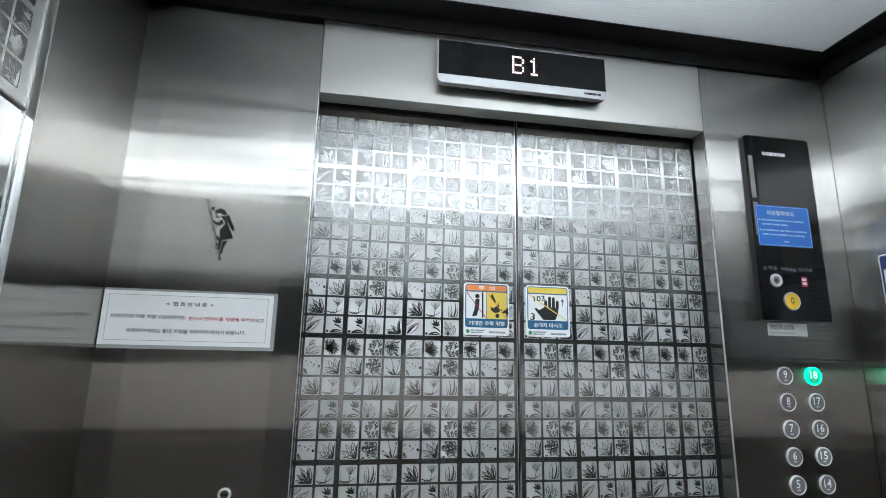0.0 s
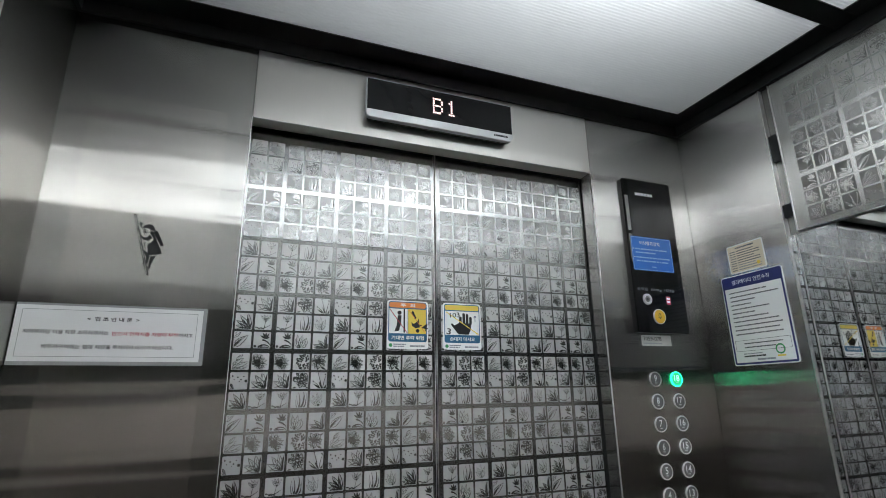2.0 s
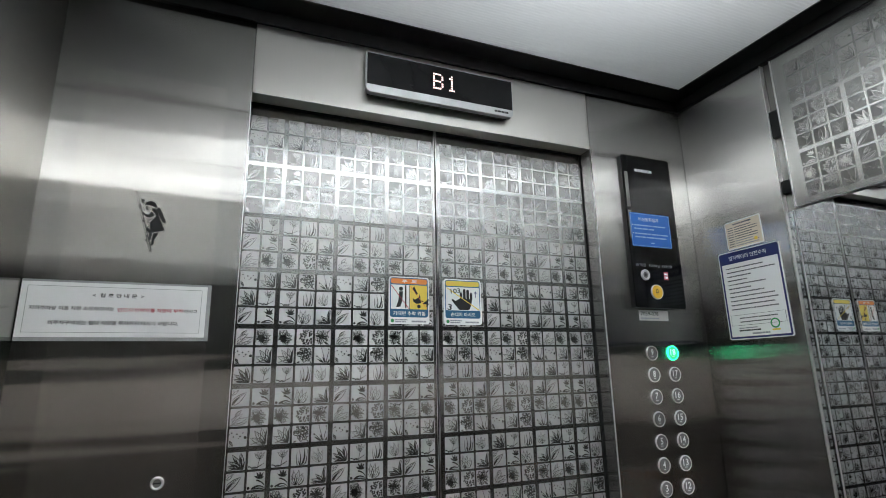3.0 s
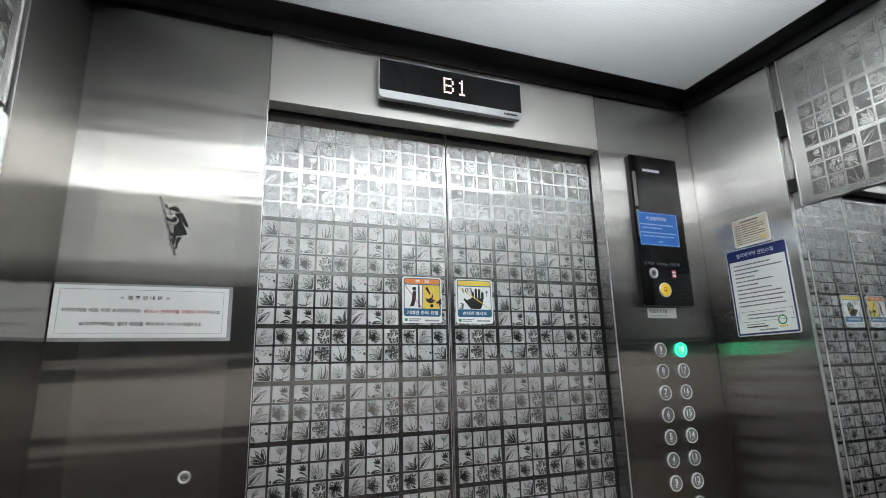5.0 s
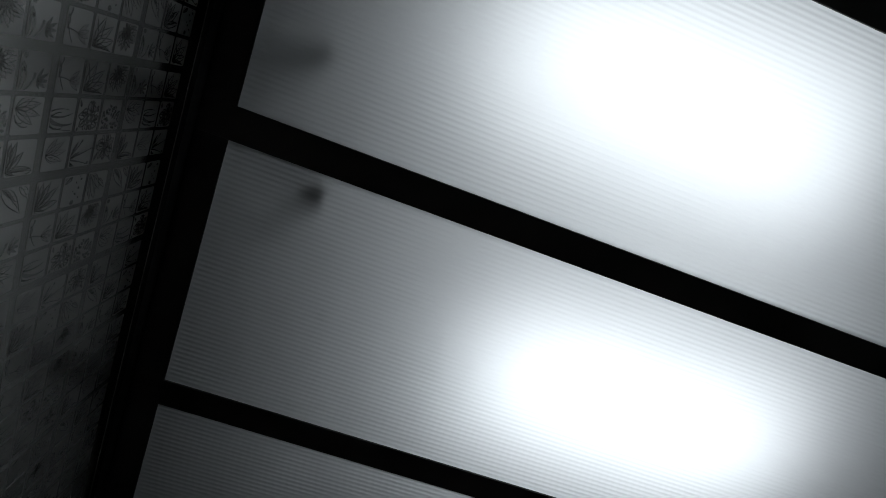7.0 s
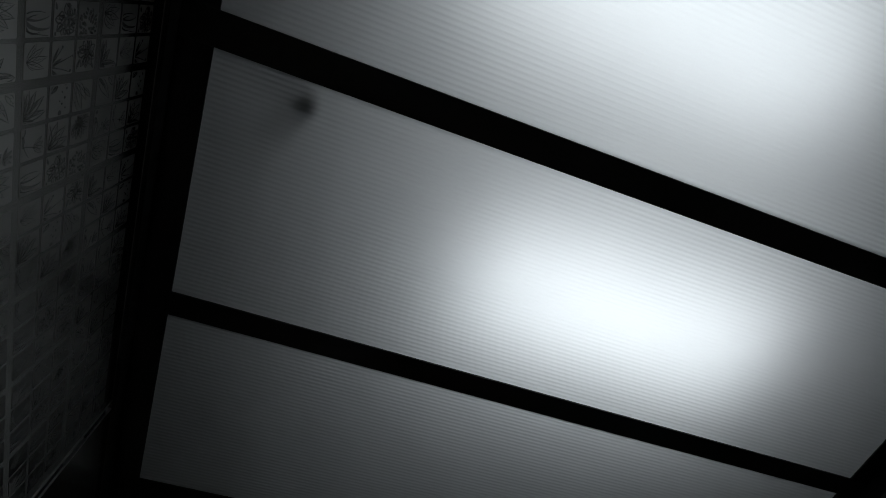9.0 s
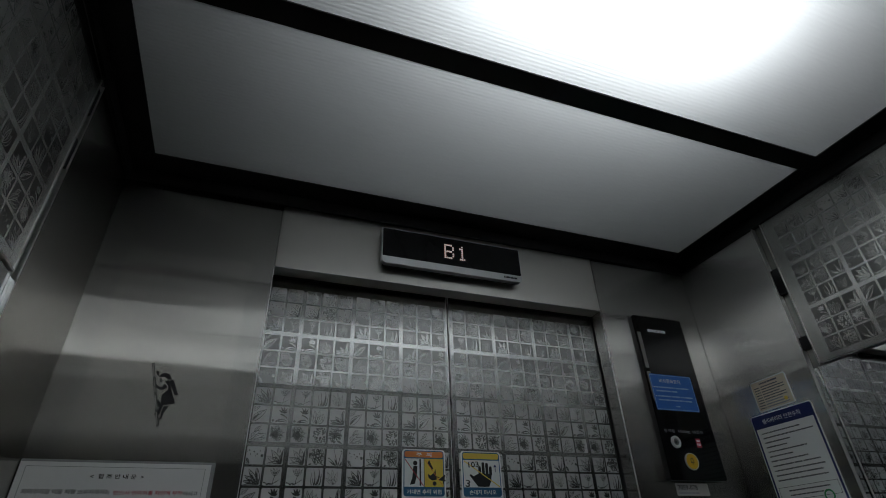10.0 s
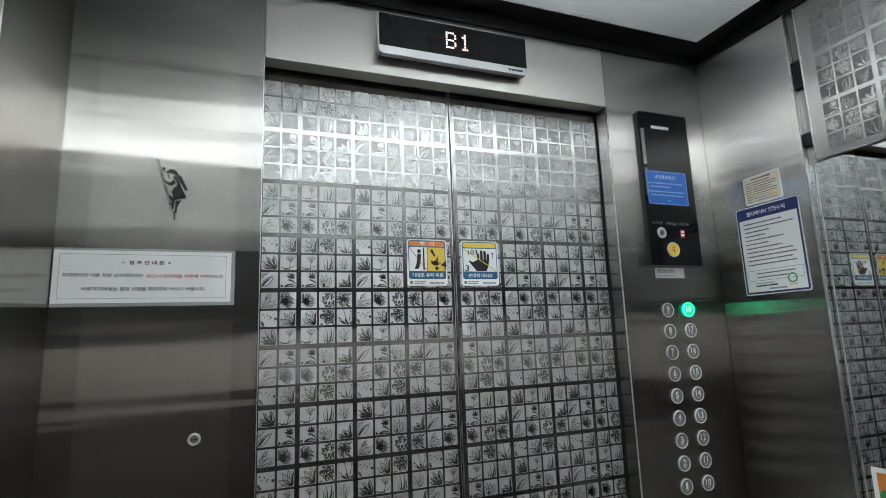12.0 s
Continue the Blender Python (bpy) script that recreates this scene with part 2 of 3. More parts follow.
def ring(cx, cy, r0, r1, z0, z1, n=28):
    """A raised ring with a rounded top."""
    bm = bmesh.new()
    mid, h = (r0 + r1) / 2, z1 - z0
    profile = [(r1, z0), (r1, z0 + 0.6 * h), (mid + 0.3 * (r1 - mid), z1), (mid - 0.3 * (r1 - mid), z1), (r0, z0 + 0.6 * h), (r0, z0)]
    loops = [[bm.verts.new((cx + r * math.cos(a), cy + r * math.sin(a), z)) for r, z in profile] for a in (2 * math.pi * i / n for i in range(n))]
    for i in range(n):
        one, two = loops[i], loops[(i + 1) % n]
        for k in range(len(profile) - 1):
            bm.faces.new((one[k], two[k], two[k + 1], one[k + 1]))
    for f in bm.faces:
        f.smooth = True
    return bm


def outline(x0, x1, y0, y1, w, z0, z1):
    bm = slab(x0, x1, y0, y0 + w, z0, z1)
    slab(x0, x1, y1 - w, y1, z0, z1, bm=bm)
    slab(x0, x0 + w, y0 + w, y1 - w, z0, z1, bm=bm)
    return slab(x1 - w, x1, y0 + w, y1 - w, z0, z1, bm=bm)


def lettering(name, text, x, y, width, height, z, mat, parent, label="", bold=0.0, turn=0.0):
    """Printed words, centred on (x, y), set to a width and a height."""
    curve = bpy.data.curves.new(name, "FONT")
    curve.body, curve.offset = text, bold
    curve.resolution_u = 2
    ob = new(name, curve)
    me = bpy.data.meshes.new_from_object(ob.evaluated_get(bpy.context.evaluated_depsgraph_get()))
    bpy.data.objects.remove(ob)
    co = np.empty(len(me.vertices) * 3)
    me.vertices.foreach_get("co", co)
    co = co.reshape(-1, 3)
    low, high = co.min(0), co.max(0)
    p = (co[:, :2] - (low + high)[:2] / 2) / (high - low)[:2] * (width, height)
    c, s = math.cos(radians(turn)), math.sin(radians(turn))
    co[:, 0], co[:, 1], co[:, 2] = x + p[:, 0] * c - p[:, 1] * s, y + p[:, 0] * s + p[:, 1] * c, z
    me.vertices.foreach_set("co", co.ravel())
    me.name = name
    me.materials.clear()
    me.materials.append(mat)
    ob = new(name, me)
    ob.parent = parent
    return tagged(ob, label)


# ---- etched squares with plant motifs ----
TILE, STEP, BLOCK = 0.0340, 0.0385, 0.1210


def lens(x, y, angle, length, width, bend=0.0, n=5):
    """A leaf outline from its foot at (x, y): up one side to the tip and back down the other."""
    a, one, two = radians(angle), [], []
    for i in range(n + 1):
        t = i / n
        half, mid = 0.5 * width * math.sin(math.pi * t ** 0.8), bend * t * t * length
        for side, to in ((half, one), (-half, two)):
            px, py = t * length, mid + side
            to.append((x + px * math.cos(a) - py * math.sin(a), y + px * math.sin(a) + py * math.cos(a)))
    return one + two[-2:0:-1]


def strip_along(pts, w0, w1):
    """A drawn line through some points, its width going from w0 to w1, as four-cornered pieces."""
    out, n = [], len(pts) - 1
    sides = []
    for i, (x, y) in enumerate(pts):
        (ax, ay), (bx, by) = pts[max(0, i - 1)], pts[min(n, i + 1)]
        d = math.hypot(bx - ax, by - ay) or 1
        w = 0.50 * (w0 + (w1 - w0) * i / n)
        sides.append(((x - (by - ay) / d * w, y + (bx - ax) / d * w), (x + (by - ay) / d * w, y - (bx - ax) / d * w)))
    for (a, b), (c, d) in zip(sides, sides[1:]):
        out.append([b, d, c, a])
    return out


def curl(x, y, angle, length, turn, w0, w1, n=6):
    """A curved line that starts at an angle and turns by some degrees on its way."""
    pts = [(x, y)]
    for i in range(n):
        a = radians(angle + turn * (i + 0.5) / n)
        pts.append((pts[-1][0] + math.cos(a) * length / n, pts[-1][1] + math.sin(a) * length / n))
    return strip_along(pts, w0, w1)


def line_leaf(x, y, angle, length, width, bend=0.0, w=0.035, veins=0, shade=False):
    """A leaf drawn in lines: its rim, its midrib, some veins, and on request one half dark."""
    rim = lens(x, y, angle, length, width, bend)
    out = strip_along(rim + rim[:1], w, w)
    mid = curl(x, y, angle, length * 0.92, 60 * bend, w, w * 0.4, 3)
    out += mid
    for k in range(veins):
        f = (k + 1) / (veins + 1)
        fx, fy = x + math.cos(radians(angle)) * length * f * 0.8, y + math.sin(radians(angle)) * length * f * 0.8
        out += curl(fx, fy, angle + 32 * (1 if k % 2 else -1), width * 0.5, 10, w * 0.8, w * 0.3, 2)
    if shade:
        out.append(lens(x, y, angle + 4, length * 0.85, width * 0.42, bend))
    return out


def dot(x, y, r):
    return [arc(x, y, r, 0, 315, 7)]


def motif(row, column):
    """The drawing of one of the sixteen plant motifs, as outlines in a unit square."""
    r = random.Random(40 + 4 * row + column)
    out = []
    kind = "abcd"[row] + str(column)
    if kind == "a0":  # two long feathered leaves
        out += line_leaf(0.04, 0.06, 48, 0.98, 0.32, -0.10, 0.03, 7) + line_leaf(0.03, 0.60, 38, 0.56, 0.20, 0.1, 0.026, 4) + [lens(0.05, 0.08, 50, 0.6, 0.12)]
    elif kind == "a1":  # a spray of curls with thick ends
        for x, y, a, l, t, w in ((0.92, 0.06, 150, 0.85, 90, 0.12), (0.92, 0.10, 128, 0.70, 105, 0.10), (0.95, 0.16, 112, 0.58, 60, 0.08), (0.95, 0.12, 96, 0.5, -60, 0.03)):
            out += curl(x, y, a, l, t, 0.03, w)
        out += [lens(0.68, 0.56, a, l, 0.09) for a, l in ((150, 0.34), (118, 0.40), (90, 0.40), (62, 0.34), (30, 0.22))]
        out += dot(0.16, 0.17, 0.07) + dot(0.46, 0.17, 0.05)
    elif kind == "a2":  # a tulip drawn in lines, with a tendril
        for a, l in ((122, 0.62), (100, 0.72), (78, 0.74), (56, 0.66)):
            out += line_leaf(0.34, 0.10, a, l, 0.20, 0.0, 0.024)
        out += curl(0.48, 0.10, 10, 0.55, 95, 0.05, 0.02) + curl(0.60, 0.14, 30, 0.3, 120, 0.03, 0.02)
    elif kind == "a3":  # pointed leaves, one half of each dark
        for a, l, w, e in ((88, 0.88, 0.24, 0.0), (128, 0.62, 0.20, 0.1), (158, 0.72, 0.20, 0.05), (176, 0.66, 0.12, -0.05), (66, 0.42, 0.10, -0.1)):
            out += line_leaf(0.80, 0.08, a, l, w, e, 0.035, 0, True)
    elif kind == "b0":  # arching leaves in thin lines
        for x, y, a, l, w, e in ((0.04, 0.10, 56, 0.80, 0.22, -0.25), (0.06, 0.08, 34, 0.95, 0.24, -0.18), (0.08, 0.05, 10, 0.85, 0.16, 0.10), (0.30, 0.52, 58, 0.42, 0.14, -0.2)):
            out += line_leaf(x, y, a, l, w, e, 0.022, 4)
    elif kind == "b1":  # a pointed blossom, petals drawn and shaded
        for k in range(13):
            out += line_leaf(0.34, 0.42, -70 + 21 * k, r.uniform(0.44, 0.62), 0.17, r.uniform(-0.1, 0.1), 0.028, 0, k % 3 == 0)
        out += [lens(0.34, 0.42, 40 * k, 0.24, 0.10) for k in range(9)]
    elif kind == "b2":  # a dense ball of small dark petals
        for k in range(44):
            q, a = 0.36 * math.sqrt((k + 0.5) / 44), 137.5 * k
            out.append(lens(0.66 + q * math.cos(radians(a)), 0.50 + q * math.sin(radians(a)), a + r.uniform(-40, 40), r.uniform(0.11, 0.18), 0.095, 0.2, 3))
        out += curl(0.62, 0.12, 200, 0.24, -60, 0.04, 0.02, 3)
    elif kind == "b3":  # a full dark flower with ragged petals
        for k in range(9):
            a = 40 * k + r.uniform(-8, 8)
            out += line_leaf(0.42 + 0.08 * math.cos(radians(a)), 0.52 + 0.08 * math.sin(radians(a)), a, r.uniform(0.26, 0.42), 0.22, r.uniform(-0.2, 0.2), 0.034, 0, k % 2 == 0)
        out += dot(0.42, 0.52, 0.10) + [lens(0.56, 0.24, -30, 0.36, 0.10), lens(0.40, 0.20, -95, 0.18, 0.08), lens(0.70, 0.72, 40, 0.24, 0.07)]
    elif kind == "c0":  # berries over a leaf
        for x, y, q in ((0.09, 0.66, 0.035), (0.20, 0.72, 0.04), (0.28, 0.54, 0.03), (0.44, 0.66, 0.04), (0.60, 0.55, 0.04), (0.72, 0.70, 0.03), (0.84, 0.48, 0.075), (0.52, 0.46, 0.025)):
            out += dot(x, y, q)
        out += line_leaf(0.06, 0.34, -52, 0.36, 0.16, 0.0, 0.035, 0, True) + [lens(0.06, 0.36, -20, 0.2, 0.05)]
    elif kind == "c1":  # a wide lily drawn in lines
        for a, l, w, e in ((170, 0.66, 0.20, 0.15), (150, 0.78, 0.26, 0.08), (128, 0.86, 0.26, 0.0), (106, 0.86, 0.24, -0.05), (86, 0.84, 0.18, -0.1)):
            out += line_leaf(0.82, 0.10, a, l, w, e, 0.03, 3, a < 90)
        out += curl(0.72, 0.16, 150, 0.35, -50, 0.07, 0.02, 4)
    elif kind == "c2":  # a peony of dark round petals
        for k in range(10):
            a = 36 * k
            out += line_leaf(0.58 + 0.18 * math.cos(radians(a)), 0.54 + 0.18 * math.sin(radians(a)), a + r.uniform(0, 50), r.uniform(0.20, 0.28), 0.20, 0.1, 0.04, 0, k % 2 == 0)
        for k in range(6):
            out.append(lens(0.58 + 0.06 * math.cos(radians(60 * k)), 0.54 + 0.06 * math.sin(radians(60 * k)), 60 * k + r.uniform(20, 90), 0.18, 0.12))
        out += [lens(0.16, 0.50, 80, 0.2, 0.12), lens(0.30, 0.16, 200, 0.2, 0.08), lens(0.80, 0.14, -20, 0.18, 0.10), lens(0.24, 0.80, 20, 0.16, 0.10)]
    elif kind == "c3":  # thin sprigs with buds
        for x, a, l, t in ((0.66, 100, 0.80, 10), (0.72, 84, 0.72, -14), (0.60, 128, 0.55, 16), (0.78, 66, 0.34, -20)):
            out += curl(x, 0.08, a, l, t, 0.045, 0.016)
        out += dot(0.46, 0.88, 0.04) + dot(0.84, 0.80, 0.04) + dot(0.22, 0.44, 0.04) + [lens(0.64, 0.06, 150, 0.5, 0.09), lens(0.70, 0.06, 118, 0.42, 0.10), lens(0.78, 0.06, 48, 0.3, 0.09)]
    elif kind == "d0":  # a fan of broad half-dark leaves
        for a, l, w in ((96, 0.86, 0.20), (122, 0.88, 0.22), (144, 0.80, 0.20), (162, 0.74, 0.17), (178, 0.70, 0.12), (70, 0.40, 0.12)):
            out += line_leaf(0.80, 0.08, a, l, w, 0.05, 0.035, 0, True)
    elif kind == "d1":  # hooks beside a faint flower
        out += curl(0.30, 0.10, 120, 0.50, 150, 0.03, 0.09) + curl(0.52, 0.08, 110, 0.36, 160, 0.03, 0.07) + curl(0.20, 0.06, 8, 0.72, 30, 0.05, 0.02)
        for a in (130, 105, 80, 55):
            out += line_leaf(0.62, 0.50, a, 0.40, 0.10, 0.0, 0.016)
        out += curl(0.62, 0.50, 250, 0.42, 20, 0.02, 0.03, 4)
    elif kind == "d2":  # blades that sway upwards
        for x, a, l, t, w in ((0.60, 60, 0.95, 50, 0.12), (0.50, 74, 0.80, 40, 0.07), (0.70, 40, 0.55, 80, 0.07), (0.40, 108, 0.66, -30, 0.04), (0.56, 130, 0.42, -40, 0.05), (0.76, 74, 0.80, 14, 0.03)):
            out += curl(x, 0.05, a, l, t, w, 0.012)
    else:  # a pale tulip in the thinnest lines
        for a, l in ((140, 0.52), (116, 0.66), (94, 0.72), (70, 0.64)):
            out += line_leaf(0.52, 0.14, a, l, 0.16, 0.06, 0.015, 2)
        out += curl(0.52, 0.14, 20, 0.34, 60, 0.02, 0.012, 4)
    grown = [[(0.5 + 1.18 * (x - 0.5), 0.42 + 1.18 * (y - 0.42)) for x, y in pts] for pts in out]
    return [[(min(0.97, max(0.03, x)), min(0.97, max(0.03, y))) for x, y in pts] for pts in grown]


def square_mesh(row, column):
    bm = shape(rounded(0, TILE, 0, TILE, 0.0018, 2), 0.0, 0.0004)
    for pts in motif(row, column):
        area = sum(a[0] * b[1] - b[0] * a[1] for a, b in zip(pts, pts[1:] + pts[:1]))
        if abs(area) > 1e-5:
            bm.faces.new([bm.verts.new((x * TILE, y * TILE, 0.0006)) for x, y in (pts if area > 0 else pts[::-1])]).material_index = 1
    return finish("etched_square", bm, [ETCHED, STEEL_DOOR])


SQUARES = [[square_mesh(row, column) for column in range(4)] for row in range(4)]
# dimmed copies of the squares for the side walls
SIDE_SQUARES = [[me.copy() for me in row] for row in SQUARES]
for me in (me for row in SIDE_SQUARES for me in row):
    me.materials[0], me.materials[1] = ETCHED_SIDE_DIM, STEEL_PANEL
# the motifs run on from column to column in fours; a new sheet starts again after nine columns
RUN = (1, 2, 3, 0, 1, 2, 3, 0, 1)


def etched_field(parent, first, blocks, tops, z, squares, row0, column0):
    """Blocks of three by three etched squares on a panel, every square a piece of its own."""
    for bi in range(blocks):
        for bj, top in enumerate(tops):
            for i in range(3):
                for j in range(3):
                    ob = new("etched_square", squares[(3 * bj + j + row0) % 4][RUN[(3 * bi + i + column0) % 9]])
                    ob.parent = parent
                    ob.location = (first + bi * BLOCK + i * STEP, top - TILE - j * STEP, z)


def etched_rest(parent, first, blocks, tops, z, column0):
    """The squares far below, in one mesh."""
    bm = bmesh.new()
    for bi in range(blocks):
        for bj, top in enumerate(tops):
            for i in range(3):
                for j in range(3):
                    x, y = first + bi * BLOCK + i * STEP, top - TILE - j * STEP
                    if bj:
                        shape([(x, y), (x + TILE, y), (x + TILE, y + TILE), (x, y + TILE)], z, z + 0.0004, bm)
                        continue
                    had = len(bm.verts)
                    bm.from_mesh(SQUARES[(25 + j) % 4][RUN[(3 * bi + i + column0) % 9]])
                    bm.verts.ensure_lookup_table()
                    bmesh.ops.translate(bm, verts=bm.verts[had:], vec=(x, y, z))
    tagged(part("etched_squares", bm, [ETCHED, STEEL_DOOR], parent), kind="stuff")


# ---- floor, walls, ceiling ----
floor = tagged(new("floor", finish("floor", slab(-0.86, 0.86, -1.58, 0.12, -0.05, 0.0), FLOOR)), "beige speckled stone cabin floor", "floor", kind="structure")

north = thing("wall_north", "brushed steel front wall of the cabin with a door opening", "wall", NORTH, kind="structure")
part("return_panel", slab(-0.8006, -0.45, 0.0, 2.272, -0.045, 0.0, 0.0004), STEEL, north)
part("return_panel", slab(0.45, 0.80, 0.0, 2.272, -0.045, 0.0, 0.0008), STEEL, north)
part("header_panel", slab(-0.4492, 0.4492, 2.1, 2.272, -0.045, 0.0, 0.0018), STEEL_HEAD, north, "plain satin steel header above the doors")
part("backing", slab(-0.86, 0.86, 0.0, 2.66, -0.16, -0.12), DARK, north)
part("header_edge", slab(-0.4480, 0.4480, 2.0992, 2.1008, -0.004, 0.0005, 0.0003), EDGE, north, "thin bright steel edge")
part("jamb_edge", slab(-0.4508, -0.4494, 0.0, 2.1, -0.004, 0.0005, 0.0003), EDGE, north, "thin bright steel edge")
part("jamb_edge", slab(0.4494, 0.4508, 0.0, 2.1, -0.004, 0.0005, 0.0003), EDGE, north, "thin bright steel edge")
part("protective_film", shape(rounded(-0.749, -0.498, 1.0, 2.098, 0.006), 0.0, 0.0005), STEEL_FILM, north, "clear protective film stuck on the steel")


def side_wall(name, m, blocks, label):
    """A side wall: return panel, shadow gap with its hangers, upper etched panel, lower mirror panel. Distances run from the front wall."""
    s = 1 if name == "wall_east" else -1
    wall = thing(name, label, "wall", m, kind="structure")

    def span(a, b, y0, y1, z0, z1, bevel=0.0):
        return slab(min(s * a, s * b), max(s * a, s * b), y0, y1, z0, z1, bevel)

    # east return takes the lit steel colour, west the dimmed one
    part("return_panel", span(0.0005 if s > 0 else 0.0002, 0.2758 if s < 0 else 0.2778, 0.0, 2.272, -0.04, 0.0, 0.0012 if s > 0 else 0.0004), STEEL_SOFT_LIT if s > 0 else STEEL_WARM_DIM, wall)
    a, p = (0.2780, 0.3050) if s > 0 else (0.2760, 0.2960)
    part("panel_edge", span(a, a + 0.0022, 0.0, 2.272, -0.012, 0.0014, 0.001), EDGE, wall, "bright folded steel edge")
    part("gap_back", span(a + 0.0005, p + 0.01, 0.0, 2.272, -0.04, -0.0125), STEEL_DARK, wall)
    part("gap_strip", span(a + 0.0026, 0.2972 if s > 0 else 0.2955, 0.02, 1.866, -0.0122, -0.0040, 0.0006), MIRROR, wall, "narrow polished steel strip")
    for y0, y1 in blocks:
        part("hanger", span(a + 0.0024, p - 0.0002, y0, y1, -0.012, -0.001, 0.001), BLACK, wall, "black plastic panel hanger")
    upper = part("upper_panel", span(p + 0.0032, 1.50, 1.872, 2.270, -0.012, 0.0, 0.0008), STEEL_PANEL, wall, "brushed steel panel with etched flower squares")
    part("upper_panel_edge", span(p, p + 0.0030, 1.872, 2.270, -0.012, 0.0022, 0.0013), EDGE, wall, "bright steel edge")
    part("upper_panel_lip", span(p, 1.50, 1.8685, 1.8716, -0.012, 0.0018, 0.0012), EDGE, wall, "bright steel lip")
    part("mirror_panel", span(0.300, 1.50, 0.02, 1.866, -0.0124, -0.002, 0.001), MIRROR, wall, "dark mirror-polished panel")
    part("mirror_edge", span(0.2975, 0.2998, 0.02, 1.866, -0.0124, 0.0, 0.0008), EDGE, wall)
    part("backing", slab(min(s * -0.12, s * 1.58), max(s * -0.12, s * 1.58), 0.0, 2.66, -0.08, -0.0402), DARK, wall)
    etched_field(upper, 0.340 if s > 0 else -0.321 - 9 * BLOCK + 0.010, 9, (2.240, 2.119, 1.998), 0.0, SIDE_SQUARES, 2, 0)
    return wall


side_wall("wall_east", EAST, ((2.062, 2.135), (1.912, 1.945)), "steel side wall with etched upper panel above a dark mirror")
side_wall("wall_west", WEST, ((2.195, 2.255), (2.072, 2.135)), "steel side wall with etched upper panel and mirror below")

# unseen rear wall: its pale and dark bands are added for the front steel's reflections
south = thing("wall_south", "steel rear wall with etched upper panel", "wall", SOUTH, kind="structure")
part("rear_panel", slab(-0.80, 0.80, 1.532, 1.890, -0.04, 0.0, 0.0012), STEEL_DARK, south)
part("middle_panel", slab(-0.80, 0.80, 1.202, 1.530, -0.04, 0.0, 0.0012), REAR_PALE, south, "unseen pale brown panel that brightens reflections in the front steel")
part("lower_panel", slab(-0.80, 0.80, 0.0, 1.200, -0.04, 0.0, 0.0012), REAR_DARK, south, "unseen dark brown panel that darkens reflections in the front steel")
rear_upper = part("upper_panel", slab(-0.78, 0.78, 1.895, 2.268, -0.03, 0.010, 0.0012), STEEL_PANEL, south, "brushed steel panel with etched flower squares")
part("backing", slab(-0.86, 0.86, 0.0, 2.66, -0.08, -0.0402), DARK, south)
etched_field(rear_upper, -0.66, 11, (2.258, 2.137, 2.016), 0.010, SQUARES, 2, 0)

# the ceiling: black frame with two cross bars, ribbed diffusers and the lamp box over them
cf = slab(-0.80, 0.80, -0.068, 0.0, 2.305, 2.335, 0.0015)
for y0, y1 in ((-0.538, -0.490), (-1.015, -0.963), (-1.52, -1.450)):
    slab(-0.80, 0.80, y0, y1, 2.305, 2.3115 if y0 > -1.5 else 2.335, 0.0015, cf)
for x0, x1 in ((-0.80, -0.742), (0.742, 0.80)):
    for y0, y1 in ((-0.490, -0.068), (-0.963, -0.538), (-1.450, -1.015)):
        slab(x0, x1, y0, y1, 2.305, 2.335, 0.0, cf)
tagged(new("ceiling", finish("ceiling", cf, BLACK)), "black painted ceiling frame with two cross bars", "ceiling", kind="structure")
tr = slab(-0.80, 0.80, -0.007, 0.0, 2.2725, 2.3045)
slab(-0.80, 0.80, -1.52, -1.513, 2.2725, 2.3045, bm=tr)
slab(-0.80, -0.793, -1.513, -0.007, 2.2725, 2.3045, bm=tr)
slab(0.793, 0.80, -1.513, -0.007, 2.2725, 2.3045, bm=tr)
tagged(new("trim", finish("trim", tr, BLACK)), "black trim between walls and ceiling", "trim", kind="structure")
lid = slab(-0.86, 0.86, -1.58, 0.12, 2.62, 2.66)
for y0, y1 in ((-0.01, 0.0), (-1.52, -1.51)):
    slab(-0.79, 0.79, y0, y1, 2.336, 2.6198, bm=lid)
tagged(new("lamp_box", finish("lamp_box", lid, BOX)), "white painted lamp box above the diffusers", "ceiling", kind="structure")

duct = slab(-0.79, -0.575, -1.50, -1.03, 2.39, 2.455, 0.004)
tagged(new("vent_duct", finish("vent_duct", duct, BOX)), "white duct in the lamp box over the diffusers", "duct", kind="structure")
for bx, by, bz in ((-0.583, -0.930, 2.313), (-0.618, -1.130, 2.322)):
    clip = slab(bx - 0.008, bx + 0.008, by - 0.020, by + 0.020, bz, bz + 0.05, 0.003)
    tagged(new("lamp_bracket", finish("lamp_bracket", clip, DARK)), "small dark bracket lying on the diffuser", "bracket", "lamp brackets", "structure")
# added dark block, never in view: absorbs light over the diffusers' left ends
duct = slab(-0.79, -0.50, -1.50, -0.02, 2.46, 2.612, 0.004)
tagged(new("light_absorber", finish("light_absorber", duct, DARK)), "added dark block that dims the left side of the lamp box", "cable tray", kind="structure")


def ribbed_sheet(y0, y1):
    """A ribbed polycarbonate sheet that lies on the frame."""
    bm, pitch = bmesh.new(), 0.0085
    n = int((y1 - y0) / pitch * 6)
    rows = []
    for i in range(n + 1):
        y = y0 + (y1 - y0) * i / n
        z = 2.3080 + 0.0003 * math.cos(2 * math.pi * (y - y0) / pitch)
        rows.append([bm.verts.new((x, y, z)) for x in (-0.742, -0.25, 0.25, 0.742)])
    for a, b in zip(rows, rows[1:]):
        for k in range(3):
            bm.faces.new((a[k], b[k], b[k + 1], a[k + 1])).smooth = True
    return bm


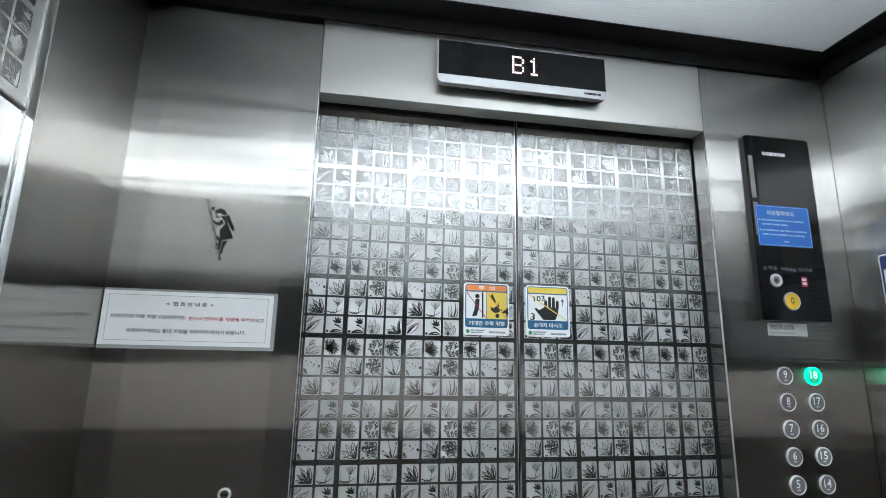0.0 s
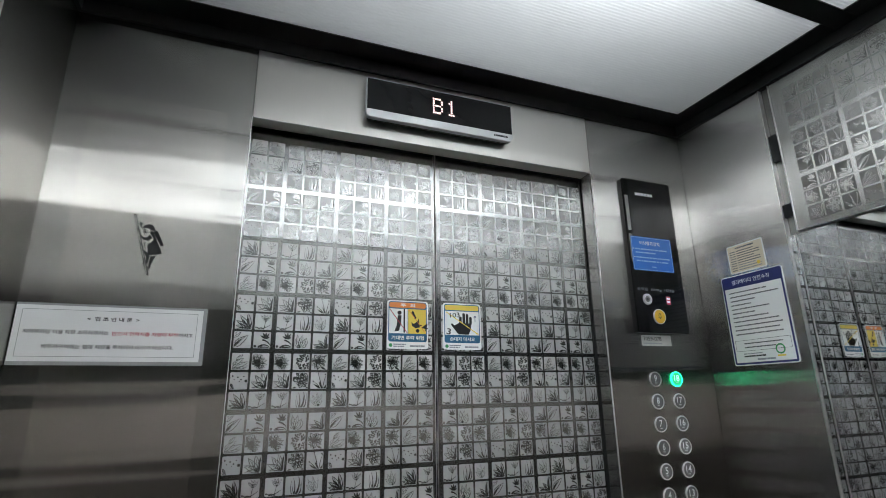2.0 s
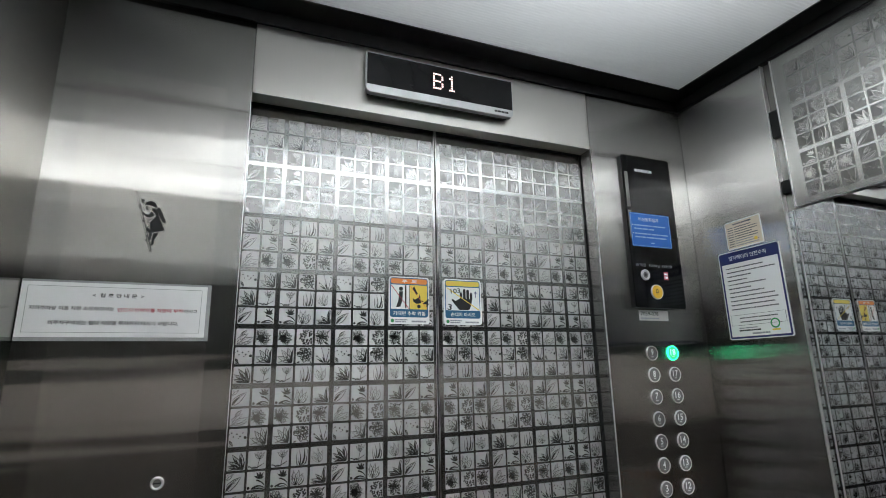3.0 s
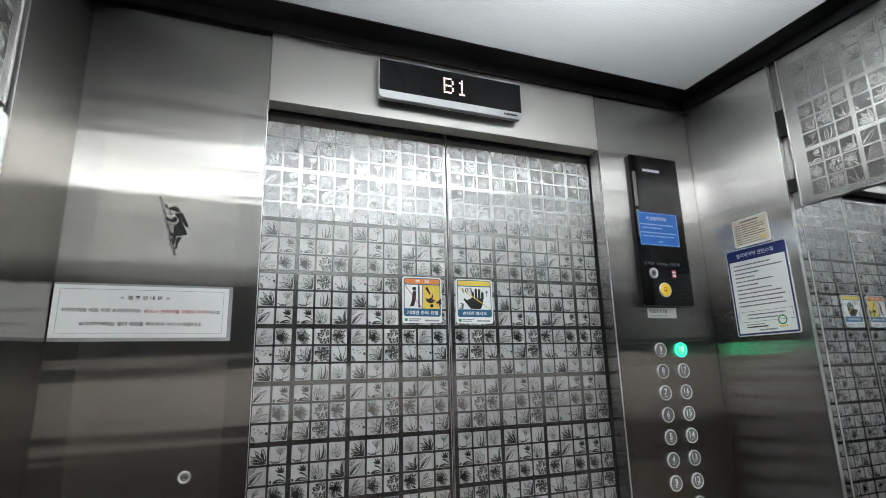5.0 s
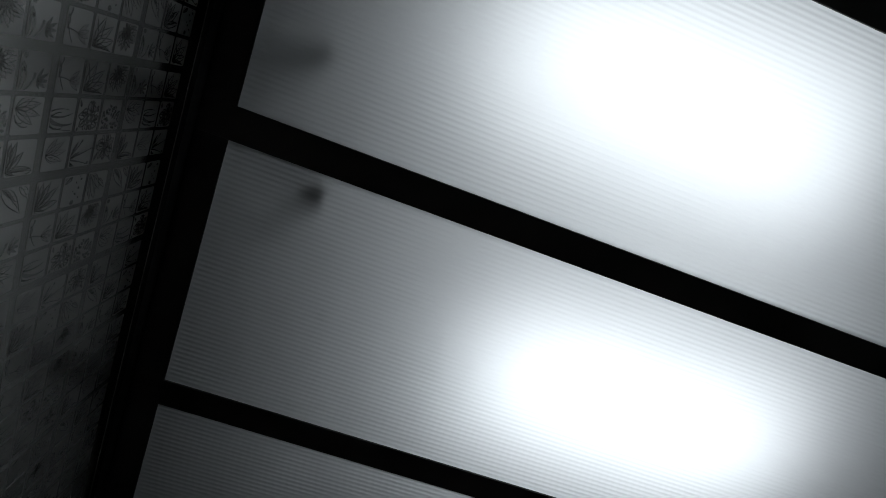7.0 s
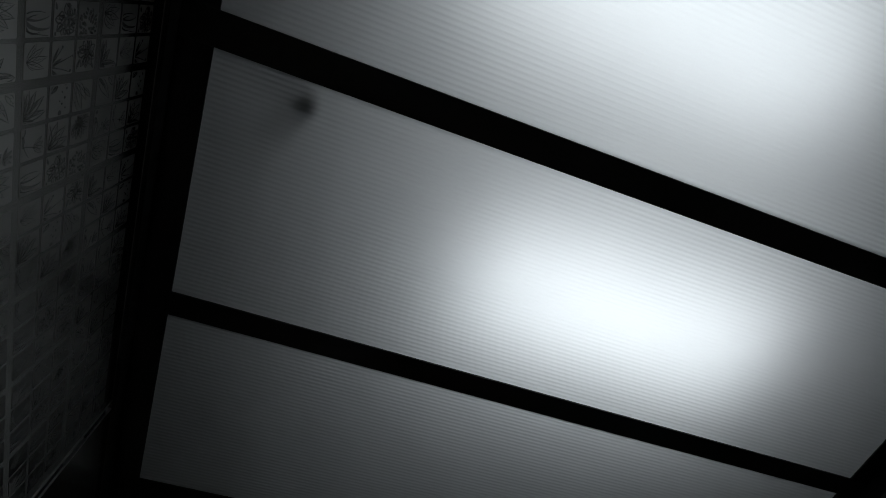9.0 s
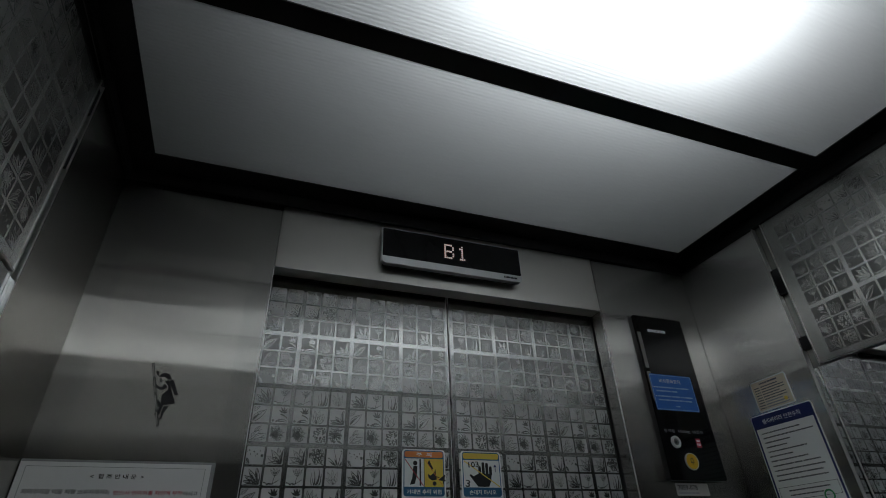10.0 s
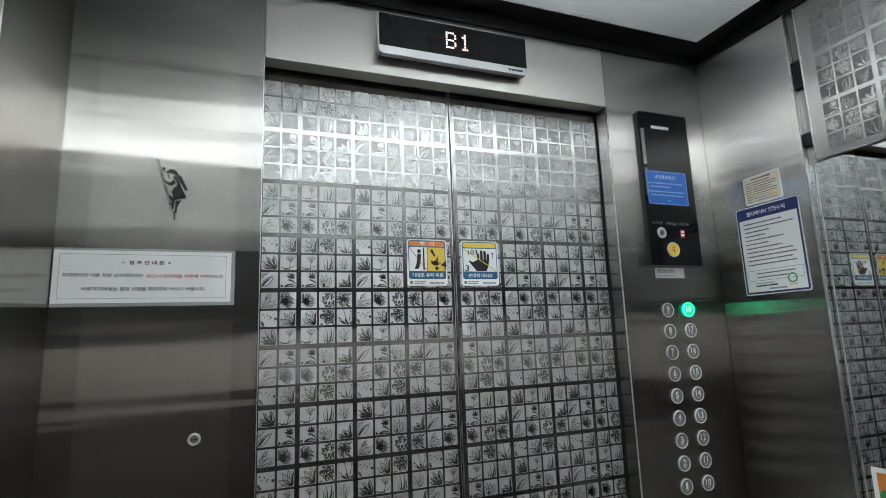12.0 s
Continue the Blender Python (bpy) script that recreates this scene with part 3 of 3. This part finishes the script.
for y0, y1 in ((-0.490, -0.068), (-0.963, -0.538), (-1.450, -1.015)):
    sheet = new("ceiling_diffuser", finish("ceiling_diffuser", ribbed_sheet(y0, y1), DIFFUSER))
    tagged(sheet, "ribbed translucent ceiling diffuser lit from behind", "ceiling light", "ceiling diffusers")

# ---- the doors ----
door_tops = [2.076 - BLOCK * k for k in range(8)]
for name, x0, x1, first, column0 in (("door_1", -0.487, -0.0026, -0.1215 - 3 * BLOCK, 6), ("door_2", 0.0026, 0.487, 0.0135, 0)):
    leaf = thing(name, "closed steel lift door leaf etched with flower squares", "elevator door", DOORS, "door leaves", "structure")
    part("leaf", slab(x0, x1, 0.004, 2.16, -0.035, 0.0, 0.0012), STEEL_DOOR, leaf)
    inner = x1 if x0 < 0 else x0
    part("leaf_edge", slab(inner - 0.0012, inner + 0.0005, 0.004, 2.16, -0.006, 0.0006, 0.0003) if x0 < 0 else slab(inner - 0.0005, inner + 0.0008, 0.004, 2.16, -0.006, 0.0006, 0.0003), EDGE, leaf, "bright steel edge")
    # shade in the gaps at jamb and header, put in as dark strips
    side = 1 if x0 > 0 else -1
    part("side_gap_shade", slab(min(side * 0.4525, side * 0.4868), max(side * 0.4525, side * 0.4868), 0.006, 2.1015, 0.0002, 0.0030, 0.0005), DARK, leaf, "dark strip standing for the shade behind the jamb")
    part("top_gap_shade", slab(x0 + 0.002, x1 - 0.002, 2.1020, 2.158, 0.0002, 0.0030, 0.0005), DARK, leaf, "dark strip standing for the shade under the header")
    etched_field(leaf, first, 4, door_tops, 0.0, SQUARES, 1, column0)
    etched_rest(leaf, first, 4, [2.076 - BLOCK * k for k in range(8, 17)], 0.0, column0)


# ---- things on the front wall ----
def ccw(pts):
    area = sum(a[0] * b[1] - b[0] * a[1] for a, b in zip(pts, pts[1:] + pts[:1]))
    return pts if area > 0 else pts[::-1]


def bars(parent, x, y, length, height, z, mat, words, seed, name="text_line"):
    """A line of unreadable print: a row of short bars."""
    r = random.Random(seed)
    bm, at = bmesh.new(), 0.0
    cuts = [r.choice((0.35, 0.6, 0.9, 1.3, 1.8)) * r.uniform(0.85, 1.15) for _ in range(words)]
    scale = length / (sum(cuts) + 0.13 * (words - 1))
    for c in cuts:
        slab(x + at * scale, x + (at + c) * scale, y - height / 2, y + height / 2, z, z + 0.0001, bm=bm)
        at += c + 0.13
    return part(name, bm, mat, parent)


notice = thing("notice_board", "white notice in a clear acrylic holder on the steel wall", "notice", NORTH)
part("holder", shape(rounded(-0.7985, -0.4965, 1.5625, 1.6700, 0.002), 0.0006, 0.003), ACRYLIC, notice, "clear grey acrylic holder")
part("card", slab(-0.7975, -0.5035, 1.5690, 1.6660, 0.003, 0.0040, 0.0003), PAPER, notice, "white printed card")
part("border", outline(-0.7885, -0.5125, 1.5770, 1.6590, 0.0007, 0.0041, 0.0042), LINE, notice)
lettering("heading", "<  협 조 안 내 문  >", -0.6505, 1.6440, 0.0820, 0.0076, 0.0043, INK, notice, bold=0.02)
lettering("sentence", "지하주차장 이용 차량 소유자께서는", -0.7189, 1.6198, 0.1270, 0.0074, 0.0043, INK, notice, bold=0.02)
lettering("red_sentence", "반드시 연락처를 차량에 부착", -0.5964, 1.6186, 0.1072, 0.0074, 0.0043, REDINK, notice, "dark red lettering", bold=0.02)
lettering("sentence", "하시고", -0.5298, 1.6180, 0.0235, 0.0072, 0.0043, INK, notice, bold=0.02)
lettering("sentence", "비주차구역에는 절대 차량을 주차하지 마시기 바랍니다.", -0.6505, 1.5945, 0.2030, 0.0074, 0.0043, INK, notice, bold=0.02)

decal = thing("ladder_decal", "black climbing figure decal with a ladder on steel", "decal", NORTH)


def decal_outline(pts):
    return ccw([(-0.644 + (x - 82) * 0.00039 + (y - 70) * 0.000022, 1.849 - (y - 70) * 0.000371) for x, y in pts])


part("ladder", shape(decal_outline([(77, 70), (88, 68), (160, 387), (149, 390)]), 0.0006, 0.0008), INK, decal)
rungs = bmesh.new()
for k in range(4):
    a, b = k / 4 + 0.02, (k + 1) / 4 - 0.02
    shape(decal_outline([(79.8 + 71 * a, 71 + 318 * a), (85.2 + 71 * a, 70 + 318 * a), (85.2 + 71 * b, 70 + 318 * b), (79.8 + 71 * b, 71 + 318 * b)]), 0.0008, 0.0009, rungs)
part("ladder_inlay", rungs, STEEL_FILM, decal)
figure = bmesh.new()
for pts in (
    [(120, 142), (128, 126), (148, 117), (168, 125), (178, 150), (162, 151), (148, 141)],
    [(127, 146), (134, 146), (133, 158), (141, 168), (129, 166)],
    [(150, 160), (165, 154), (178, 180), (212, 272), (150, 288), (147, 232), (170, 205), (170, 190)],
    [(106, 180), (118, 195), (130, 206), (150, 206), (164, 193), (158, 178), (148, 178), (144, 190), (130, 192), (115, 180)],
    [(103, 116), (111, 108), (120, 115), (115, 125), (119, 138), (110, 132)],
    [(168, 158), (188, 150), (219, 228), (205, 232)],
    [(137, 258), (160, 290), (152, 330), (130, 335), (128, 328), (141, 322), (145, 296), (132, 270)],
    [(164, 290), (188, 285), (168, 325), (166, 352), (152, 357), (150, 350), (159, 345), (158, 320)],
):
    shape(decal_outline(pts), 0.0006, 0.0008, figure)
part("figure", figure, INK, decal)

lock = thing("key_switch", "small round chrome key switch in the steel wall", "lock", NORTH)
part("collar", ring(-0.558, 1.316, 0.0070, 0.0112, 0.0005, 0.0035), CHROME, lock)
part("core", disc(-0.558, 1.316, 0.0071, 0.0005, 0.0022), STEEL_DARK, lock)
part("slot", slab(-0.5645, -0.5515, 1.3148, 1.3172, 0.0022, 0.0024), INK, lock)

display = thing("floor_display", "black floor display with a silver lower rim showing B1", "display", NORTH)
part("housing", slab(-0.1960, 0.1810, 2.1420, 2.2360, 0.0, 0.014, 0.002), BLACK, display, "black box behind the front plate")
part("front_plate", shape(arc(0.1760, 2.1490, 0.012, -90, 0, 6) + [(0.1880, 2.2410), (-0.2030, 2.2410)] + arc(-0.1910, 2.1490, 0.012, 180, 270, 6), 0.014, 0.0280), SILVER, display, "silver plastic front plate with rounded lower corners")
part("screen", shape([(-0.2012, 2.1575), (0.1862, 2.1575), (0.1862, 2.2394), (-0.2012, 2.2394)], 0.0280, 0.0284), GLASS_BLACK, display, "glossy black screen")
part("lower_rim", shape(arc(0.1757, 2.1488, 0.0112, -90, 0, 6) + [(0.1869, 2.1562), (-0.2019, 2.1562)] + arc(-0.1907, 2.1488, 0.0112, 180, 270, 6), 0.0280, 0.0288), SILVER, display, "raised silver rim")
bars(display, 0.1330, 2.1475, 0.0400, 0.0055, 0.0289, INK, 6, 3, "maker_mark")
for name, x0, rows in (("character_b", -0.0330, ("11110", "10001", "10001", "11110", "10001", "10001", "11110")), ("character_one", 0.0040, ("00100", "01100", "00100", "00100", "00100", "00100", "01110"))):
    bm = bmesh.new()
    for j, row in enumerate(rows):
        for i, on in enumerate(row):
            if on == "1":
                disc(x0 + i * 0.0056, 2.2180 - j * 0.0064, 0.0026, 0.0284, 0.0287, 8, bm)
    part(name, bm, LED, display, "lit red and white dots")

# ---- the car operating panel ----
cop = thing("control_panel", "glossy black lift control panel on the steel wall", "control panel", NORTH)
part("body", shape(rounded(0.5400, 0.7140, 1.6530, 2.0910, 0.006), 0.0, 0.0165), BLACK, cop, "black side of the panel")
part("glass", shape(rounded(0.5395, 0.7145, 1.6525, 2.0915, 0.006), 0.0165, 0.0195), GLASS_BLACK, cop, "black glass front")
for y0, y1 in ((1.935, 2.040), (1.845, 1.925)):
    part("speaker_slot", slab(0.5440, 0.5560, y0, y1, 0.0195, 0.0199), STEEL_DARK, cop, "grey slot strip")
bars(cop, 0.5830, 2.0480, 0.0630, 0.0085, 0.0196, WHITEINK, 7, 5, "maker_mark")
card = part("blue_sticker", shape(rounded(0.5475, 0.6900, 1.8220, 1.9190, 0.004), 0.0195, 0.0200), BLUE, cop, "bright blue emergency call sticker")
part("sticker_border", outline(0.5495, 0.6880, 1.8240, 1.9170, 0.0012, 0.0200, 0.0201), PALEBLUE, card)
lettering("sticker_heading", "비상통화장치", 0.6130, 1.9010, 0.0700, 0.0115, 0.0202, WHITEINK, card, bold=0.01)
for k, (y, w) in enumerate(((1.883, 0.112), (1.873, 0.070), (1.859, 0.118), (1.849, 0.112))):
    bars(card, 0.5600, y, w, 0.0038, 0.0201, PALEBLUE, 7 if w > 0.1 else 4, 20 + k)
bars(card, 0.6130, 1.8335, 0.0140, 0.0035, 0.0201, PALEBLUE, 2, 31)
for y in (1.883, 1.859):
    part("bullet", disc(0.5555, y, 0.0018, 0.0200, 0.0202, 10), WHITEINK, card)
lettering("capacity_text", "승객용  1000kg  15인승", 0.6160, 1.7690, 0.1290, 0.0105, 0.0197, GREYINK, cop, "grey capacity lettering")
switch = part("key_switch", ring(0.5800, 1.7420, 0.0085, 0.0150, 0.0195, 0.0245), CHROME, cop, "chrome key switch")
part("switch_core", disc(0.5800, 1.7420, 0.0087, 0.0195, 0.0215), STEEL_DARK, switch)
part("switch_slot", disc(0.5800, 1.7420, 0.0040, 0.0215, 0.0217, 12), INK, switch)
sign = part("red_sign", slab(0.6470, 0.6620, 1.7310, 1.7530, 0.0195, 0.0198), REDINK, cop, "small red sign")
bars(sign, 0.6490, 1.7470, 0.0110, 0.0050, 0.0198, WHITEINK, 2, 41)
bars(sign, 0.6490, 1.7380, 0.0110, 0.0060, 0.0198, WHITEINK, 2, 42)
alarm = part("alarm_button", ring(0.6140, 1.6960, 0.0178, 0.0205, 0.0195, 0.0240), CHROME, cop, "chrome-rimmed yellow alarm button")
part("cap", disc(0.6140, 1.6960, 0.0180, 0.0195, 0.0232, 28), YELLOWCAP, alarm, "yellow plastic cap")
bell = [(-0.0062, -0.0040), (0.0062, -0.0040), (0.0045, -0.0010), (0.0042, 0.0045), (0.0020, 0.0075), (-0.0020, 0.0075), (-0.0042, 0.0045), (-0.0045, -0.0010)]
part("bell_sign", shape([(0.6140 + x, 1.6970 + y) for x, y in bell], 0.0232, 0.0233), INK, alarm)
part("bell_inlay", shape([(0.6140 + x * 0.6, 1.6975 + y * 0.6) for x, y in bell], 0.0233, 0.0234), YELLOWCAP, alarm)
part("bell_clapper", disc(0.6140, 1.6905, 0.0016, 0.0232, 0.0234, 8), INK, alarm)

label = thing("number_label", "pale grey printed label under the control panel", "label", NORTH)
part("card", slab(0.5620, 0.6640, 1.6200, 1.6480, 0.0002, 0.0010), GREYCARD, label)
lettering("number", "7059-078", 0.5990, 1.6385, 0.0620, 0.0110, 0.0011, INK, label, bold=0.01)
bars(label, 0.5670, 1.6260, 0.0640, 0.0040, 0.0010, GREYINK, 6, 51)


def floor_button(number, lit):
    b = thing("floor_button", f"{'green-lit' if lit else 'unlit'} round chrome lift button marked {number}", "lift button", NORTH, "floor buttons")
    part("rim", ring(0, 0, 0.0168, 0.0196, 0.0003, 0.0046), GREENLIT if lit else CHROME, b, "glowing green rim" if lit else "")
    part("cap", disc(0, 0, 0.0170, 0.0003, 0.0030, 28), GREENCAP if lit else CAP, b)
    wide = 0.0085 if number < 10 else 0.0160
    lettering("number", str(number), 0, 0.0025, 1.12 * (wide if number not in (1, 11) else wide * 0.75), 0.0165, 0.0033, PALEGREEN if lit else WHITEINK, b, bold=0.012)
    part("braille", slab(-0.0040, 0.0040, -0.0105, -0.0085, 0.0030, 0.0036, 0.0003), SILVER, b)
    return b


for k in range(9):
    for column, number in ((0.5910, 9 - k), (0.6635, 18 - k)):
        floor_button(number, number == 18).matrix_world = NORTH @ Matrix.Translation((column, 1.5330 - 0.0562 * k, 0))


# ---- stickers on the doors ----
def door_sticker(x0, label, head_mat):
    st = thing("door_sticker", label, "warning sticker", DOORS, "door warning stickers")
    part("card", shape(rounded(x0, x0 + 0.101, 1.6060, 1.7180, 0.007), 0.0007, 0.0013), PAPER, st)
    part("blue_frame", shape(rounded(x0 + 0.0035, x0 + 0.0975, 1.6220, 1.7155, 0.006), 0.0013, 0.0014), TEAL, st, "blue printed frame")
    part("head_band", shape(rounded(x0 + 0.0055, x0 + 0.0955, 1.7010, 1.7135, 0.004), 0.0014, 0.0015), head_mat, st)
    bars(st, x0 + 0.016, 1.6160, 0.030, 0.0028, 0.0013, GREYINK, 5, 60)
    bars(st, x0 + 0.016, 1.6115, 0.026, 0.0028, 0.0013, GREYINK, 4, 61)
    bars(st, x0 + 0.056, 1.6125, 0.036, 0.0040, 0.0013, GREYINK, 6, 62)
    part("seal", disc(x0 + 0.0095, 1.6140, 0.0042, 0.0013, 0.0014, 16), GREEN, st, "small green round mark")
    return st


def strip(x0, y0, x1, y1, w, z):
    d = Vector((x1 - x0, y1 - y0)).normalized() * w / 2
    return shape(ccw([(x0 - d.y, y0 + d.x), (x0 + d.y, y0 - d.x), (x1 + d.y, y1 - d.x), (x1 - d.y, y1 + d.x)]), z, z + 0.0001)


s1 = door_sticker(-0.1215, "white and blue sticker warning against leaning, orange head", ORANGE)
a = -0.1215
lettering("heading", "주  의", a + 0.0505, 1.7072, 0.036, 0.0082, 0.0016, PAPER, s1, bold=0.02)
part("white_field", slab(a + 0.0055, a + 0.0500, 1.6410, 1.6985, 0.0014, 0.0015), PAPER, s1)
part("yellow_field", slab(a + 0.0515, a + 0.0955, 1.6410, 1.6985, 0.0014, 0.0015), YELLOW, s1)
sil = disc(a + 0.0300, 1.6890, 0.0050, 0.0015, 0.0016, 12)
shape(ccw([(a + 0.0260, 1.6830), (a + 0.0350, 1.6830), (a + 0.0335, 1.6620), (a + 0.0290, 1.6470), (a + 0.0180, 1.6450), (a + 0.0235, 1.6600)]), 0.0015, 0.0016, sil)
slab(a + 0.0400, a + 0.0435, 1.6430, 1.6975, 0.0015, 0.0016, bm=sil)
part("pictogram", sil, INK, s1, "plain black sign")
fall = disc(a + 0.0745, 1.6480, 0.0045, 0.0015, 0.0016, 12)
shape(ccw([(a + 0.0690, 1.6540), (a + 0.0800, 1.6560), (a + 0.0770, 1.6780), (a + 0.0740, 1.6700), (a + 0.0650, 1.6640), (a + 0.0590, 1.6680), (a + 0.0610, 1.6590)]), 0.0015, 0.0016, fall)
shape(ccw([(a + 0.0590, 1.6900), (a + 0.0630, 1.6960), (a + 0.0720, 1.6780), (a + 0.0680, 1.6750)]), 0.0015, 0.0016, fall)
part("pictogram", fall, INK, s1, "plain black sign")
part("red_stroke", strip(a + 0.0065, 1.6970, a + 0.0490, 1.6425, 0.0016, 0.0017), REDINK, s1)
part("red_stroke", strip(a + 0.0525, 1.6970, a + 0.0945, 1.6425, 0.0012, 0.0017), ORANGE, s1)
lettering("words", "기대면 추락 위험", a + 0.0505, 1.6312, 0.079, 0.0098, 0.0016, PAPER, s1, bold=0.02)
lettering("scribble", "4", a + 0.0930, 1.6570, 0.0150, 0.0190, 0.0019, INK, s1, bold=0.012, turn=-8)
part("scribble_dash", strip(a + 0.0780, 1.6620, a + 0.0860, 1.6600, 0.0018, 0.0018), INK, s1)

s2 = door_sticker(0.0175, "white and blue do not touch sticker with yellow head", YELLOW)
a = 0.0175
part("white_field", slab(a + 0.0055, a + 0.0955, 1.6410, 1.6985, 0.0014, 0.0015), PAPER, s2)
palm = shape(ccw([(a + 0.0400, 1.6425), (a + 0.0670, 1.6425), (a + 0.0735, 1.6560), (a + 0.0750, 1.6700), (a + 0.0420, 1.6700), (a + 0.0300, 1.6640), (a + 0.0230, 1.6690), (a + 0.0200, 1.6660), (a + 0.0310, 1.6530)]), 0.0015, 0.0016)
for x, top in ((0.0425, 1.6860), (0.0515, 1.6945), (0.0605, 1.6930), (0.0695, 1.6860)):
    shape(rounded(a + x, a + x + 0.0068, 1.6660, top, 0.0030, 3), 0.0015, 0.0016, palm)
part("pictogram", palm, INK, s2, "plain black palm sign")
part("yellow_stroke", strip(a + 0.0075, 1.6965, a + 0.0935, 1.6430, 0.0022, 0.0017), YELLOW, s2)
lettering("words", "손대지 마시오", a + 0.0505, 1.6312, 0.066, 0.0098, 0.0016, PAPER, s2, bold=0.02)
lettering("scribble", "103", a + 0.0310, 1.6890, 0.0260, 0.0120, 0.0019, INK, s2, bold=0.012, turn=5)
lettering("scribble", "3", a + 0.0150, 1.6490, 0.0110, 0.0150, 0.0019, INK, s2, bold=0.015, turn=-10)
part("scribble_arrow", strip(a + 0.0850, 1.6740, a + 0.0850, 1.6890, 0.0016, 0.0018), NAVY, s2)
part("scribble_arrow", strip(a + 0.0820, 1.6840, a + 0.0850, 1.6890, 0.0016, 0.0018), NAVY, s2)
part("scribble_arrow", strip(a + 0.0880, 1.6840, a + 0.0850, 1.6890, 0.0016, 0.0018), NAVY, s2)

# ---- papers on the side wall ----
rules = thing("safety_rules", "white safety rules sheet with navy border on steel", "notice", EAST @ Matrix.Translation((0.1635, 1.6820, 0.0006)) @ pose(0, 0, 0, 0, 0, 0.4))
part("card", shape(rounded(-0.0880, 0.0880, -0.1185, 0.1185, 0.006), 0.0, 0.0010), PAPER, rules)
part("navy_frame", shape(rounded(-0.0855, 0.0855, -0.1160, 0.1160, 0.005), 0.0010, 0.0011), NAVY, rules, "navy printed frame")
part("white_field", slab(-0.0805, 0.0805, -0.1110, 0.0850, 0.0011, 0.0012), PAPER, rules)
lettering("heading", "엘리베이터 안전수칙", -0.0020, 0.1000, 0.1080, 0.0125, 0.0013, PAPER, rules, bold=0.015)
for k, share in enumerate((0.78, 1.0, 0.52, 0.42, 0.78, 0.47, 0.73, 0.92, 0.97, 0.90, 0.95)):
    bars(rules, -0.0690, 0.0725 - k * 0.0111, 0.138 * share, 0.0030, 0.0012, DARKINK, round(22 * share), 100 + k)
part("inner_box", outline(-0.0760, 0.0760, -0.0820, -0.0540, 0.0007, 0.0012, 0.0013), INK, rules)
bars(rules, -0.0500, -0.0630, 0.105, 0.0028, 0.0012, DARKINK, 18, 130)
bars(rules, -0.0500, -0.0730, 0.085, 0.0028, 0.0012, DARKINK, 15, 131)
bars(rules, -0.0560, -0.0890, 0.052, 0.0026, 0.0012, GREYINK, 6, 132)
bars(rules, -0.0560, -0.0955, 0.060, 0.0036, 0.0012, INK, 9, 133)
bars(rules, -0.0200, -0.1045, 0.048, 0.0042, 0.0012, GREYINK, 6, 134)
part("round_mark", ring(0.0450, -0.0830, 0.0090, 0.0125, 0.0013, 0.0015, 20), GREEN, rules, "green ring mark")
part("yellow_mark", slab(0.0350, 0.0560, -0.1010, -0.0970, 0.0013, 0.0015), YELLOW, rules)

cert = thing("inspection_certificate", "cream inspection certificate card taped to the steel", "certificate", EAST @ Matrix.Translation((0.1610, 1.8440, 0.0004)) @ pose(0, 0, 0, 0, 0, 1.0))
part("sleeve", shape(rounded(-0.0530, 0.0530, -0.0385, 0.0385, 0.005), 0.0, 0.0006), PAPER, cert, "pale laminated margin")
part("card", shape(rounded(-0.0500, 0.0500, -0.0355, 0.0355, 0.002), 0.0006, 0.0009), CREAM, cert, "cream printed card")
bars(cert, -0.0270, 0.0290, 0.054, 0.0040, 0.0009, DARKINK, 6, 140)
for k in range(9):
    bars(cert, -0.0450, 0.0205 - k * 0.0064, 0.016, 0.0024, 0.0009, DARKINK, 3, 141 + k)
    bars(cert, -0.0250, 0.0205 - k * 0.0064, 0.066 if k % 3 else 0.050, 0.0024, 0.0009, DARKINK if k < 6 else GREYINK, 11, 241 + k)
part("stamp", disc(0.0330, -0.0230, 0.0050, 0.0010, 0.0011, 14), YELLOW, cert, "faint yellow stamp")

poster = thing("poster", "orange and green poster stuck on the mirror panel", "poster", EAST @ Matrix.Translation((0.3150, 1.1750, -0.0016)))
part("card", slab(0.0, 0.21, -0.29, 0.0, 0.0, 0.0012), PAPER, poster)
part("orange_field", slab(0.010, 0.075, -0.085, -0.010, 0.0012, 0.0014), ORANGE, poster)
part("green_patch", shape(arc(0.026, -0.058, 0.016, 0, 340, 14), 0.0014, 0.0016), GREEN, poster)
for k in range(6):
    bars(poster, 0.015, -0.115 - 0.025 * k, 0.17, 0.008, 0.0012, GREYINK, 7, 170 + k)
